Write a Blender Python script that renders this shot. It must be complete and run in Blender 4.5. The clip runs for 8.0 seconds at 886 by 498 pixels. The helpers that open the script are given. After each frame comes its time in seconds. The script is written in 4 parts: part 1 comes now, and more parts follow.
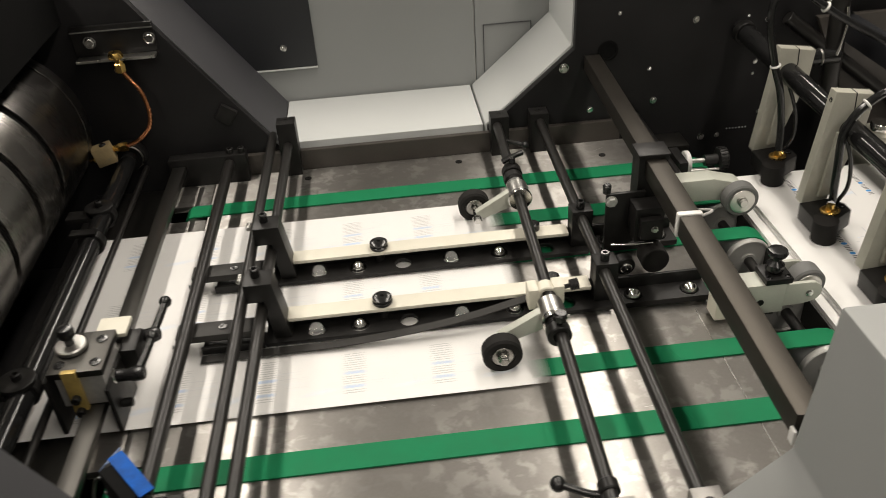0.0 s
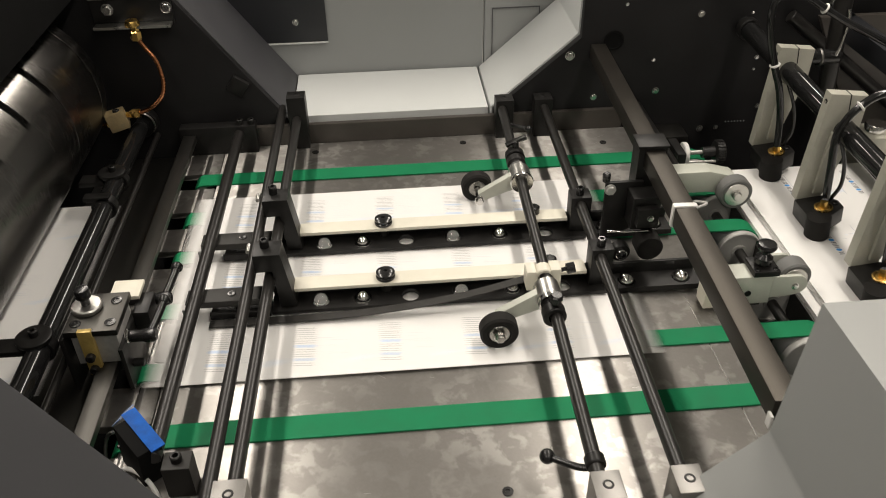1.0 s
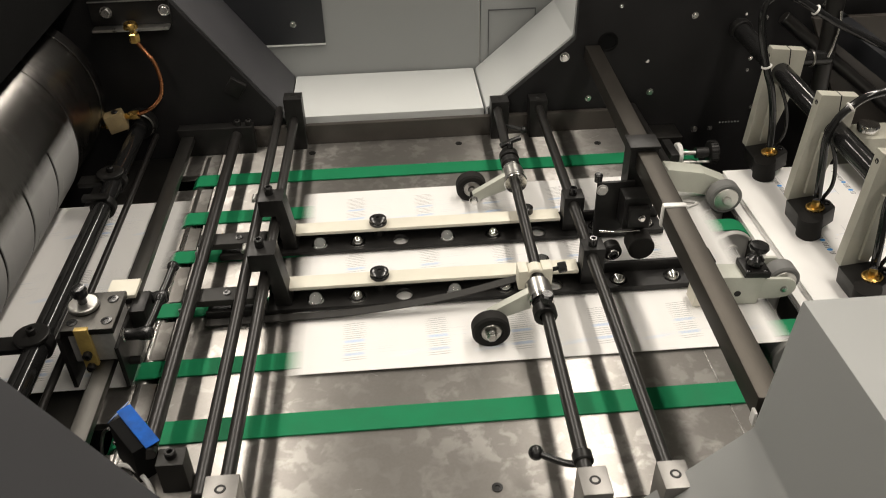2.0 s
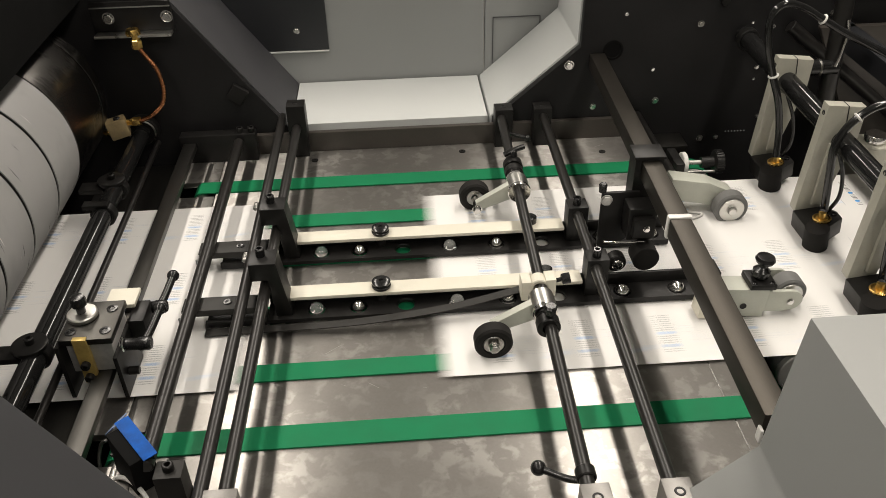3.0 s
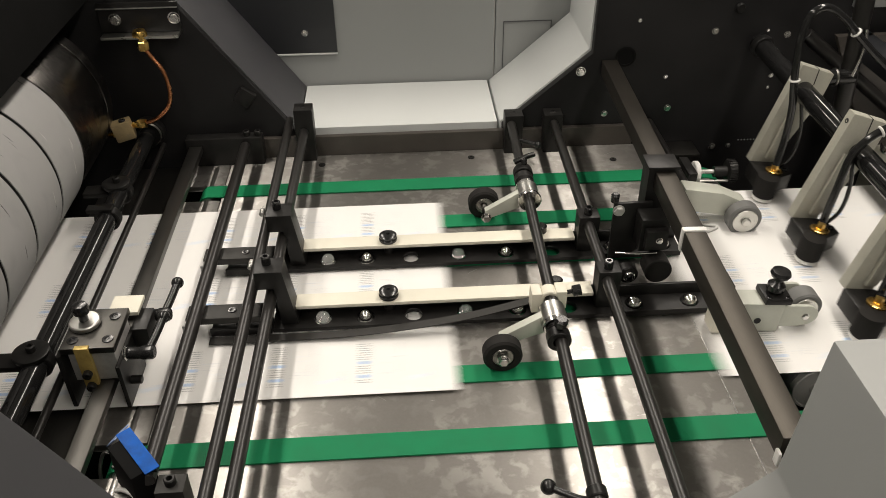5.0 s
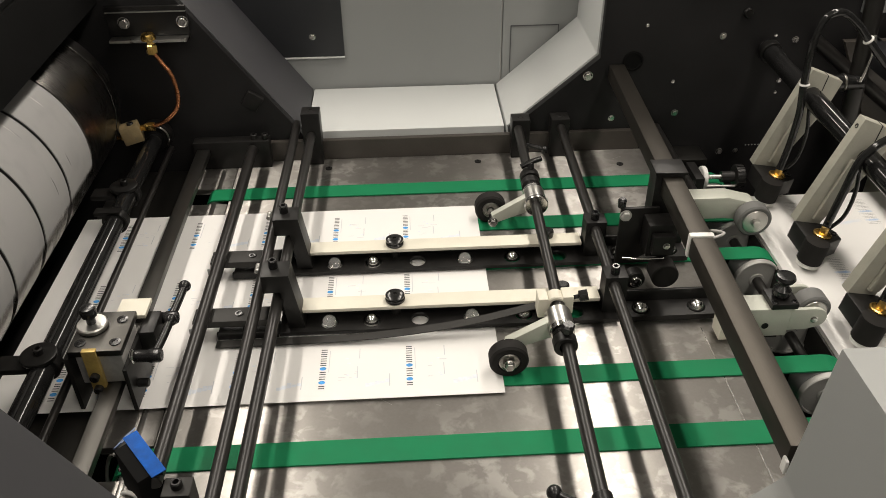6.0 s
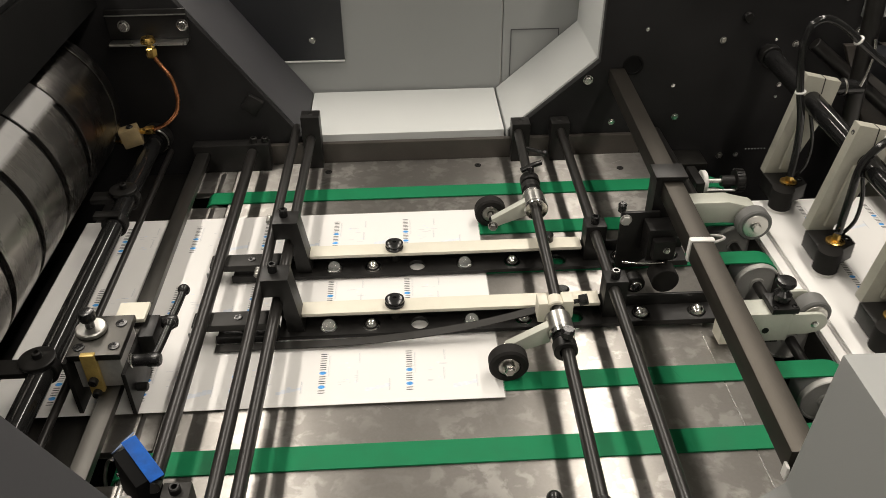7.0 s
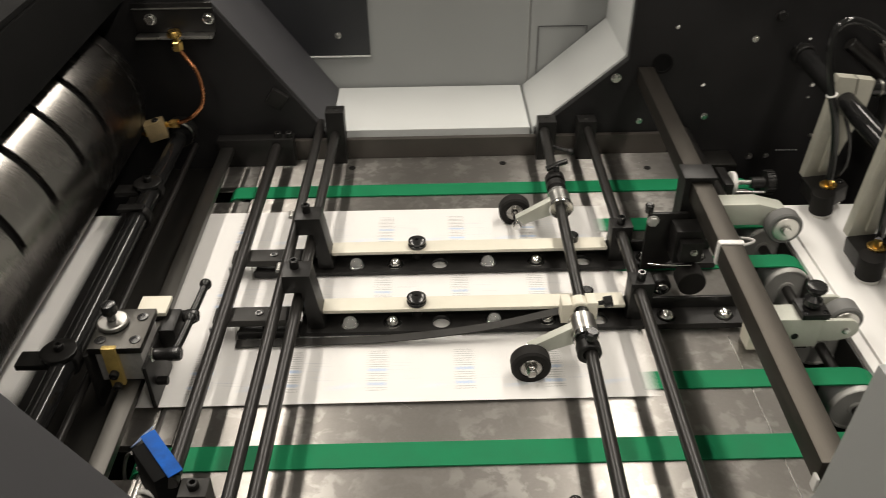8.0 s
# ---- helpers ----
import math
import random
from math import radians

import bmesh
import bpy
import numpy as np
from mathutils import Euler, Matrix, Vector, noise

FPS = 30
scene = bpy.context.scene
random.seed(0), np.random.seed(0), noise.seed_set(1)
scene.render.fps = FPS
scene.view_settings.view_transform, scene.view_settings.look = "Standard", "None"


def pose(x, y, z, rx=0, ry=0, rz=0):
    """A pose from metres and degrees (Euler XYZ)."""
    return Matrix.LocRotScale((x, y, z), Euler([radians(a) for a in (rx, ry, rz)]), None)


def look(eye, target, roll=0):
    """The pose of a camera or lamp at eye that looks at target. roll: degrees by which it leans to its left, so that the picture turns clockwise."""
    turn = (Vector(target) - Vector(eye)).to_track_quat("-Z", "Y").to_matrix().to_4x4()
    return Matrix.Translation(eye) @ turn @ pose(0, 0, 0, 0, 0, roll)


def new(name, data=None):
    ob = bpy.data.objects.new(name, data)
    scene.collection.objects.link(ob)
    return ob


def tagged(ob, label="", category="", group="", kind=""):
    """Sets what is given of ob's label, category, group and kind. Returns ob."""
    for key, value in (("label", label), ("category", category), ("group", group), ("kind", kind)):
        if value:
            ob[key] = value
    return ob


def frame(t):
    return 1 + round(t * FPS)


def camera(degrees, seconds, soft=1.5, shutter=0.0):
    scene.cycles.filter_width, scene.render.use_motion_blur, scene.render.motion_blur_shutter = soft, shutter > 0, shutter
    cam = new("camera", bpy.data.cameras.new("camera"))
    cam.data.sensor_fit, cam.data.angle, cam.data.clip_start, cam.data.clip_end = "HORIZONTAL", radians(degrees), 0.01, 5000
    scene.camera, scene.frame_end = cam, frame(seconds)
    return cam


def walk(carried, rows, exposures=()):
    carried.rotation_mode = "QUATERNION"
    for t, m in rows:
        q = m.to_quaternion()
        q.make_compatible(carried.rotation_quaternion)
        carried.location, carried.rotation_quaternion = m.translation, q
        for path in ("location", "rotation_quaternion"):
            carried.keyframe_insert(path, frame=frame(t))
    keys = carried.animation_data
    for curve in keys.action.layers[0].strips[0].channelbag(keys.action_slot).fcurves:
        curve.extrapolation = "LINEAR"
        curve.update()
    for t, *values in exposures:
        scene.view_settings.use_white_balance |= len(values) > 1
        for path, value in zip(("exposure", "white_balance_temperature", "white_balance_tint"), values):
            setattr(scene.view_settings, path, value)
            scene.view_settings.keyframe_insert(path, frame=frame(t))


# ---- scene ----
cam = camera(57.0, 8.0, soft=0.85, shutter=0.7)
PATH = [
    (0, (0.024, 0.099, 0.51), (0.129, 1.752, -0.612), -3.9),
    (0.1, (0.007, 0.093, 0.513), (0.138, 1.747, -0.603), -3.3),
    (0.2, (-0.005, 0.088, 0.516), (0.141, 1.743, -0.598), -2.6),
    (0.3, (-0.014, 0.087, 0.522), (0.141, 1.735, -0.599), -2.0),
    (0.4, (-0.016, 0.086, 0.525), (0.136, 1.73, -0.602), -1.7),
    (0.5, (-0.015, 0.085, 0.527), (0.134, 1.724, -0.61), -1.3),
    (0.7, (-0.003, 0.084, 0.527), (0.133, 1.711, -0.627), -1.0),
    (1, (0.014, 0.078, 0.531), (0.129, 1.694, -0.643), -1.1),
    (1.5, (0.021, 0.066, 0.532), (0.121, 1.676, -0.65), -1.5),
    (2, (0.024, 0.069, 0.535), (0.13, 1.686, -0.636), -1.3),
    (2.2, (0.027, 0.073, 0.532), (0.132, 1.697, -0.63), -1.3),
    (3.5, (0.024, 0.081, 0.537), (0.119, 1.704, -0.628), -1.1),
    (4, (0.022, 0.088, 0.536), (0.124, 1.709, -0.63), -0.8),
    (4.5, (0.022, 0.094, 0.535), (0.119, 1.716, -0.63), -0.7),
    (6, (0.021, 0.097, 0.537), (0.096, 1.726, -0.622), -0.7),
    (6.5, (0.02, 0.097, 0.538), (0.099, 1.728, -0.617), -0.5),
    (7, (0.021, 0.099, 0.537), (0.097, 1.732, -0.616), -0.6),
    (7.5, (0.021, 0.101, 0.536), (0.089, 1.733, -0.617), -0.7),
    (7.8, (0.018, 0.102, 0.532), (0.075, 1.737, -0.617), -0.7),
    (8, (0.021, 0.107, 0.533), (0.041, 1.737, -0.625), -0.8),
]
walk(cam, [(t, look(eye, target, roll)) for t, eye, target, roll in PATH])

# ---- world and light ----
world = bpy.data.worlds.new("room_world")
scene.world = world
world.use_nodes = True
world.node_tree.nodes["Background"].inputs[0].default_value = (0.9, 0.95, 1.0, 1)
world.node_tree.nodes["Background"].inputs[1].default_value = 0.02
scene.view_settings.exposure = -0.2


def ceiling_lamp(x, y, sx, sy, watts):
    d = bpy.data.lights.new("tube_light", "AREA")
    d.shape, d.size, d.size_y, d.energy, d.color = "RECTANGLE", sx, sy, watts, (1.0, 0.918, 0.822)
    ob = new("tube_light", d)
    ob.matrix_basis = pose(x, y, CEIL - 0.09)


CEIL = 1.85
LAMPS = [(x, y, length, w) for y, length, w, xs in ((1.15, 1.5, 24, (0.76, -0.85)), (3.2, 2.0, 28, (0.90, -0.95)), (-0.9, 1.5, 13, (0.76, -0.85))) for x in xs]
for lx, ly, length, w in LAMPS:
    ceiling_lamp(lx, ly, 0.13, length, w)


# ---- materials ----
def nodes_of(name):
    m = bpy.data.materials.new(name)
    m.use_nodes = True
    t = m.node_tree
    return m, t, t.nodes["Principled BSDF"], t.nodes.new, t.links.new


def surf(name, col, rough=0.5, metal=0.0, vary=0.15, scale=40.0, bump=0.0, fine=600.0, rvary=0.1, coat=0.0, stretch=(1, 1, 1), aniso=0.0, spots=0.0, spot_col=(0.5, 0.5, 0.5), spot_scale=25.0, spec=0.5, cloud=0.0):
    m, t, p, n, l = nodes_of(name)
    tc = n("ShaderNodeTexCoord")
    mp = n("ShaderNodeMapping")
    mp.inputs["Scale"].default_value = stretch
    l(tc.outputs["Object"], mp.inputs["Vector"])
    n1, n2 = n("ShaderNodeTexNoise"), n("ShaderNodeTexNoise")
    n1.inputs["Scale"].default_value, n1.inputs["Detail"].default_value = scale, 4
    n2.inputs["Scale"].default_value, n2.inputs["Detail"].default_value = fine, 2
    for q in (n1, n2):
        l(mp.outputs[0], q.inputs["Vector"])
    mix = n("ShaderNodeMath")
    mix.operation = "MULTIPLY_ADD"
    mix.inputs[1].default_value = 0.35
    l(n2.outputs[0], mix.inputs[0])
    l(n1.outputs[0], mix.inputs[2])
    r = n("ShaderNodeMapRange")
    r.inputs[1].default_value, r.inputs[2].default_value = 0.35, 1.0
    r.inputs[3].default_value, r.inputs[4].default_value = 1 - vary, 1 + vary
    l(mix.outputs[0], r.inputs[0])
    c = n("ShaderNodeVectorMath")
    c.operation = "SCALE"
    c.inputs[0].default_value = col
    l(r.outputs[0], c.inputs["Scale"])
    out = c.outputs[0]
    if spots:
        n3 = n("ShaderNodeTexNoise")
        n3.inputs["Scale"].default_value, n3.inputs["Detail"].default_value, n3.inputs["Distortion"].default_value = spot_scale, 6, 0.6
        l(tc.outputs["Object"], n3.inputs["Vector"])
        rr = n("ShaderNodeMapRange")
        rr.inputs[1].default_value, rr.inputs[2].default_value = 0.53, 0.72
        rr.inputs[3].default_value, rr.inputs[4].default_value = 0, spots
        l(n3.outputs[0], rr.inputs[0])
        mx = n("ShaderNodeMix")
        mx.data_type = "RGBA"
        l(rr.outputs[0], mx.inputs[0])
        if cloud:
            # rubbed patches with firm edges that gather in broad clouds
            n3.inputs["Detail"].default_value, n3.inputs["Distortion"].default_value = 5.0, 0.3
            rr.inputs[1].default_value, rr.inputs[2].default_value = 0.49, 0.60
            n4, r4, mul = n("ShaderNodeTexNoise"), n("ShaderNodeMapRange"), n("ShaderNodeMath")
            n4.inputs["Scale"].default_value, n4.inputs["Detail"].default_value = 9.0, 3
            r4.inputs[1].default_value, r4.inputs[2].default_value, r4.inputs[3].default_value = 0.40, 0.62, cloud
            mul.operation = "MULTIPLY"
            l(tc.outputs["Object"], n4.inputs["Vector"]), l(n4.outputs[0], r4.inputs[0])
            l(rr.outputs[0], mul.inputs[0]), l(r4.outputs[0], mul.inputs[1]), l(mul.outputs[0], mx.inputs[0])
        l(out, mx.inputs[6])
        mx.inputs[7].default_value = (*spot_col, 1)
        out = mx.outputs[2]
    l(out, p.inputs["Base Color"])
    r2 = n("ShaderNodeMapRange")
    r2.inputs[1].default_value, r2.inputs[2].default_value = 0.35, 1.0
    r2.inputs[3].default_value, r2.inputs[4].default_value = max(rough - rvary, 0.03), min(rough + rvary, 1)
    l(mix.outputs[0], r2.inputs[0])
    l(r2.outputs[0], p.inputs["Roughness"])
    p.inputs["Metallic"].default_value = metal
    p.inputs["Specular IOR Level"].default_value = spec
    p.inputs["Coat Weight"].default_value = coat
    if aniso:
        p.inputs["Anisotropic"].default_value = aniso
        v = n("ShaderNodeCombineXYZ")
        v.inputs[1].default_value = 1.0
        l(v.outputs[0], p.inputs["Tangent"])
    if bump:
        b = n("ShaderNodeBump")
        b.inputs["Strength"].default_value, b.inputs["Distance"].default_value = bump, 0.0006
        l(mix.outputs[0], b.inputs["Height"])
        l(b.outputs[0], p.inputs["Normal"])
    return m


M_TABLE = surf("brushed_steel", (0.315, 0.30, 0.28), 0.42, 1.0, 0.14, 9, 0.03, 420, 0.06, stretch=(1, 1, 1), aniso=0.98, spots=0.5, spot_col=(0.68, 0.66, 0.63), spot_scale=62, cloud=0.15)


def two_lobes(m, rough, share):
    """Adds a broad second gloss lobe to a brushed metal."""
    t = m.node_tree
    p, o = t.nodes["Principled BSDF"], t.nodes["Material Output"]
    q, mx = t.nodes.new("ShaderNodeBsdfPrincipled"), t.nodes.new("ShaderNodeMixShader")
    t.links.new(p.inputs["Base Color"].links[0].from_socket, q.inputs["Base Color"])
    q.inputs["Metallic"].default_value, q.inputs["Roughness"].default_value = 1.0, rough
    mx.inputs[0].default_value = share
    t.links.new(p.outputs[0], mx.inputs[1])
    t.links.new(q.outputs[0], mx.inputs[2])
    t.links.new(mx.outputs[0], o.inputs[0])


two_lobes(M_TABLE, 0.58, 0.38)
M_BAR = surf("polished_bar", (0.36, 0.35, 0.33), 0.28, 1.0, 0.15, 30, 0.05, 500, stretch=(1, 0.1, 1))
M_DARKBAR = surf("dark_ground_steel", (0.082, 0.079, 0.073), 0.42, 1.0, 0.2, 30, 0.05, 500, stretch=(1, 0.1, 1))
M_CYLBAND = surf("ground_steel", (0.42, 0.40, 0.375), 0.27, 1.0, 0.10, 20, 0.02, 500, 0.04)
M_BLACKPLATE = surf("black_side_frame", (0.0120, 0.0116, 0.0120), 0.46, 0.0, 0.4, 12, 0.05, 900, spec=0.25)
M_BLACK = surf("black_oxide", (0.0115, 0.011, 0.0105), 0.40, 0.0, 0.4, 60, 0.05, 900, spec=0.28)
M_ROD = surf("blackened_rod", (0.013, 0.012, 0.011), 0.35, 0.0, 0.15, 40, 0.0, 900, 0.03)
M_GREEN = surf("green_belt", (0.006, 0.165, 0.066), 0.65, 0.0, 0.12, 30, 0.25, 1500, spec=0.2)
M_PAPER = surf("white_paper", (0.74, 0.73, 0.71), 0.75, 0.0, 0.015, 8, 0.02, 800)
M_INK = surf("black_ink", (0.03, 0.03, 0.035), 0.6)
M_PALE = surf("pale_ink", (0.50, 0.51, 0.54), 0.7)
M_BLUEINK = surf("blue_ink", (0.05, 0.30, 0.70), 0.6, vary=0.5, scale=150)
M_SKYINK = surf("light_blue_ink", (0.66, 0.695, 0.745), 0.7, vary=0.1, scale=200)
M_CREAM = surf("cream_anodised", (0.66, 0.63, 0.53), 0.45, 0.0, 0.08, 25, 0.08, 700, spots=0.15, spot_col=(0.5, 0.47, 0.38))
M_CREAMARM = surf("cast_grey_green", (0.47, 0.48, 0.42), 0.45, 0.1, 0.1, 25, 0.1, 500)
M_LIGHTGREY = surf("light_grey_paint", (0.53, 0.545, 0.535), 0.5, 0.0, 0.04, 6, 0.15, 1400)
M_GREY = surf("grey_paint", (0.245, 0.252, 0.248), 0.5, 0.0, 0.05, 6, 0.15, 1400)
M_DARKGREY = surf("charcoal_grey", (0.055, 0.055, 0.06), 0.5, 0.0, 0.08, 6, 0.15, 1400)
M_MATT = surf("matt_black_sheet", (0.0065, 0.0065, 0.0065), 0.8, 0.0, 0.3, 12, 0.0, 900, spec=0.1)
M_BEAM = surf("satin_black_steel", (0.022, 0.021, 0.019), 0.5, 0.0, 0.12, 30, 0.05, 900, 0.04, spec=0.3)
M_MIDGREY = surf("mid_grey", (0.285, 0.292, 0.285), 0.5, 0.0, 0.04, 6, 0.15, 1400)
M_HATCH = surf("blue_black_paint", (0.017, 0.018, 0.021), 0.45, 0.0, 0.08, 6, 0.1, 1400)
M_ARM = surf("aged_cream_paint", (0.40, 0.39, 0.33), 0.45, 0.0, 0.12, 40, 0.12, 500, spots=0.3, spot_col=(0.3, 0.29, 0.24))
M_RUBBER = surf("black_rubber", (0.014, 0.013, 0.012), 0.75, 0.0, 0.3, 80, 0.25, 800, spec=0.2)
M_GREYRUBBER = surf("grey_rubber", (0.13, 0.13, 0.125), 0.6, 0.0, 0.15, 60, 0.2, 800)
M_CHROME = surf("bright_steel", (0.72, 0.71, 0.69), 0.18, 1.0, 0.08, 60)
M_ALU = surf("machined_aluminium", (0.62, 0.61, 0.58), 0.33, 1.0, 0.1, 80, 0.05, 900)
M_BRASS = surf("brass", (0.70, 0.46, 0.14), 0.28, 1.0, 0.15, 80)
M_COPPER = surf("copper", (0.72, 0.30, 0.14), 0.25, 1.0, 0.15, 60)
M_BLUE = surf("blue_tape", (0.005, 0.085, 0.38), 0.6, 0.0, 0.35, 90, 0.3, 400, spots=0.4, spot_col=(0.06, 0.16, 0.45), spot_scale=60, spec=0.2)
M_CYL = surf("cylinder_steel", (0.21, 0.20, 0.19), 0.27, 1.0, 0.08, 14, 0.02, 500, 0.03)
M_BLANKET = surf("grey_blanket", (0.385, 0.38, 0.375), 0.55, 0.0, 0.05, 30, 0.05, 500, stretch=(1, 0.12, 1), spots=0.3, spot_col=(0.24, 0.24, 0.24), spot_scale=35)
M_PLASTIC = surf("black_plastic", (0.012, 0.012, 0.012), 0.22, 0.0, 0.2, 60, 0.02)
M_ZINC = surf("zinc_plated_steel", (0.55, 0.54, 0.52), 0.38, 0.6, 0.15, 200)
M_GLOSS = surf("glossy_black_hose", (0.012, 0.012, 0.012), 0.13, 0.0, 0.1, 60, 0.0, 900, 0.03)
M_FADED = surf("faded_tape", (0.20, 0.27, 0.43), 0.7, 0.0, 0.2, 120, 0.3, 400)
M_PALEBRASS = surf("tarnished_brass", (0.48, 0.37, 0.20), 0.5, 0.5, 0.25, 70, 0.1, 500, spots=0.7, spot_col=(0.36, 0.31, 0.22), spot_scale=70)
M_WHITEPL = surf("white_nylon", (0.72, 0.71, 0.68), 0.4)
M_YELLOW = surf("yellow_passivated_steel", (0.50, 0.36, 0.11), 0.38, 0.35, 0.25, 70, 0.08, 500)
M_PULLEY = surf("dull_machined_alloy", (0.40, 0.395, 0.375), 0.45, 0.25, 0.12, 60, 0.05, 700)
M_BEAMSTEEL = surf("browned_beam_steel", (0.062, 0.056, 0.048), 0.45, 0.9, 0.2, 30, 0.06, 700, 0.06, stretch=(1, 0.15, 1))
M_BLOCK = surf("ground_block_steel", (0.24, 0.232, 0.22), 0.42, 1.0, 0.15, 40, 0.05, 600)
M_LEAD = surf("grey_cable_sheath", (0.42, 0.41, 0.39), 0.5)
M_BRONZE = surf("dark_bronze_plate", (0.050, 0.044, 0.038), 0.38, 0.0, 0.35, 14, 0.05, 500)
M_GLASS = surf("clear_glass_ball", (0.95, 0.96, 0.95), 0.05, 0.0, 0.0, 20)
M_GLASS.node_tree.nodes["Principled BSDF"].inputs["Transmission Weight"].default_value = 0.9
M_WALL = surf("room_wall_paint", (0.55, 0.55, 0.53), 0.8, 0.0, 0.05, 3)
M_FLOOR = surf("grey_floor", (0.22, 0.22, 0.21), 0.6, 0.0, 0.1, 4)


def glow(name, col, power):
    m, t, p, n, l = nodes_of(name)
    p.inputs["Base Color"].default_value = (0.8, 0.8, 0.8, 1)
    p.inputs["Emission Color"].default_value = (*col, 1)
    p.inputs["Emission Strength"].default_value = power
    return m


M_TUBE = glow("lit_diffuser", (1.0, 0.93, 0.82), 6.0)


# ---- mesh helpers ----
def B():
    return bmesh.new()


def box(bm, x0, x1, y0, y1, z0, z1, bev=0.0006, turn=None):
    m = Matrix.LocRotScale(((x0 + x1) / 2, (y0 + y1) / 2, (z0 + z1) / 2), None, (abs(x1 - x0), abs(y1 - y0), abs(z1 - z0)))
    vs = bmesh.ops.create_cube(bm, size=1, matrix=(turn @ m) if turn else m)["verts"]
    if bev:
        es = list({e for v in vs for e in v.link_edges})
        bmesh.ops.bevel(bm, geom=es, offset=bev, segments=2, affect="EDGES", profile=0.6)
    return bm


def lathe(bm, prof, base, axis=(0, 0, 1), seg=24):
    """Turned solid: prof of (radius, height along the axis)."""
    q = Vector((0, 0, 1)).rotation_difference(Vector(axis).normalized()).to_matrix()
    base = Vector(base)
    rings = []
    for r, h in prof:
        if r < 1e-6:
            rings.append([bm.verts.new(base + q @ Vector((0, 0, h)))])
        else:
            rings.append([bm.verts.new(base + q @ Vector((r * math.cos(2 * math.pi * i / seg), r * math.sin(2 * math.pi * i / seg), h))) for i in range(seg)])
    for a, b in zip(rings, rings[1:]):
        for i in range(seg):
            j = (i + 1) % seg
            if len(a) == 1 and len(b) > 1:
                bm.faces.new((a[0], b[j], b[i]))
            elif len(b) == 1 and len(a) > 1:
                bm.faces.new((a[i], a[j], b[0]))
            elif len(a) > 1:
                bm.faces.new((a[i], a[j], b[j], b[i]))
    return bm


def rod(bm, a, b, r, seg=20, ch=0.0008, r2=None):
    a, b = Vector(a), Vector(b)
    h = (b - a).length
    e = r if r2 is None else r2
    c = min(ch, r * 0.4, h * 0.3)
    return lathe(bm, [(0, 0), (r - c, 0), (r, c), (e, h - c), (e - c, h), (0, h)], a, b - a, seg)


def ring(bm, c, axis, r_in, r_out, w, seg=28, ch=0.001):
    """A flat ring centred on c."""
    h = w / 2
    return lathe(bm, [(r_in, -h), (r_out - ch, -h), (r_out, -h + ch), (r_out, h - ch), (r_out - ch, h), (r_in, h), (r_in, -h)], c, axis, seg)


def ball(bm, c, r, seg=20):
    return lathe(bm, [(r * math.sin(math.pi * i / 12), -r * math.cos(math.pi * i / 12)) for i in range(13)], c, (0, 0, 1), seg)


def prism(bm, pts, y0, y1, bev=0.0008):
    """A plate whose outline is given in x and z, from y0 to y1."""
    a = [bm.verts.new((x, y0, z)) for x, z in pts]
    b = [bm.verts.new((x, y1, z)) for x, z in pts]
    fs = [bm.faces.new(a), bm.faces.new(b[::-1])]
    for i in range(len(pts)):
        j = (i + 1) % len(pts)
        fs.append(bm.faces.new((a[j], a[i], b[i], b[j])))
    bmesh.ops.recalc_face_normals(bm, faces=fs)
    if bev:
        bmesh.ops.bevel(bm, geom=list({e for f in fs for e in f.edges}), offset=bev, segments=2, affect="EDGES", profile=0.6)
    return bm


def spline(pts, n=8):
    """Points of a smooth line through pts."""
    p = [Vector(q) for q in pts]
    p = [2 * p[0] - p[1]] + p + [2 * p[-1] - p[-2]]
    out = []
    for i in range(1, len(p) - 2):
        for k in range(n):
            t = k / n
            out.append(0.5 * (2 * p[i] + (p[i + 1] - p[i - 1]) * t + (2 * p[i - 1] - 5 * p[i] + 4 * p[i + 1] - p[i + 2]) * t * t + (3 * p[i] - p[i - 1] - 3 * p[i + 1] + p[i + 2]) * t ** 3))
    return out + [p[-2]]


def tube(bm, pts, r, seg=12, n=8):
    line = spline(pts, n)
    up, rings = Vector((0.3, 0.2, 1)), []
    for i, c in enumerate(line):
        d = (line[min(i + 1, len(line) - 1)] - line[max(i - 1, 0)]).normalized()
        u = d.cross(up).normalized()
        v = u.cross(d)
        up = v
        rings.append([bm.verts.new(c + r * (u * math.cos(2 * math.pi * k / seg) + v * math.sin(2 * math.pi * k / seg))) for k in range(seg)])
    for a, b in zip(rings, rings[1:]):
        for k in range(seg):
            bm.faces.new((a[k], a[(k + 1) % seg], b[(k + 1) % seg], b[k]))
    bm.faces.new(rings[0][::-1]), bm.faces.new(rings[-1])
    bmesh.ops.recalc_face_normals(bm, faces=bm.faces)
    return bm


def socket_screw(bm, x, y, z, r=0.0055, h=0.009, axis=(0, 0, 1)):
    """Socket-head cap screw with its hollow."""
    return lathe(bm, [(0, 0), (r, 0), (r, h - 0.0008), (r - 0.0008, h), (r * 0.55, h), (r * 0.5, h * 0.45), (0, h * 0.45)], (x, y, z), axis, 18)


def hex_bolt(bm, c, axis, r=0.006, h=0.004):
    lathe(bm, [(0, 0), (r * 1.2, 0), (r * 1.2, h * 0.25), (r, h * 0.25)], c, axis, 20)
    return lathe(bm, [(r, h * 0.25), (r, h * 0.9), (r * 0.85, h), (r * 0.8, h * 1.05), (0, h * 1.05)], c, axis, 6)


ORIGIN = {}


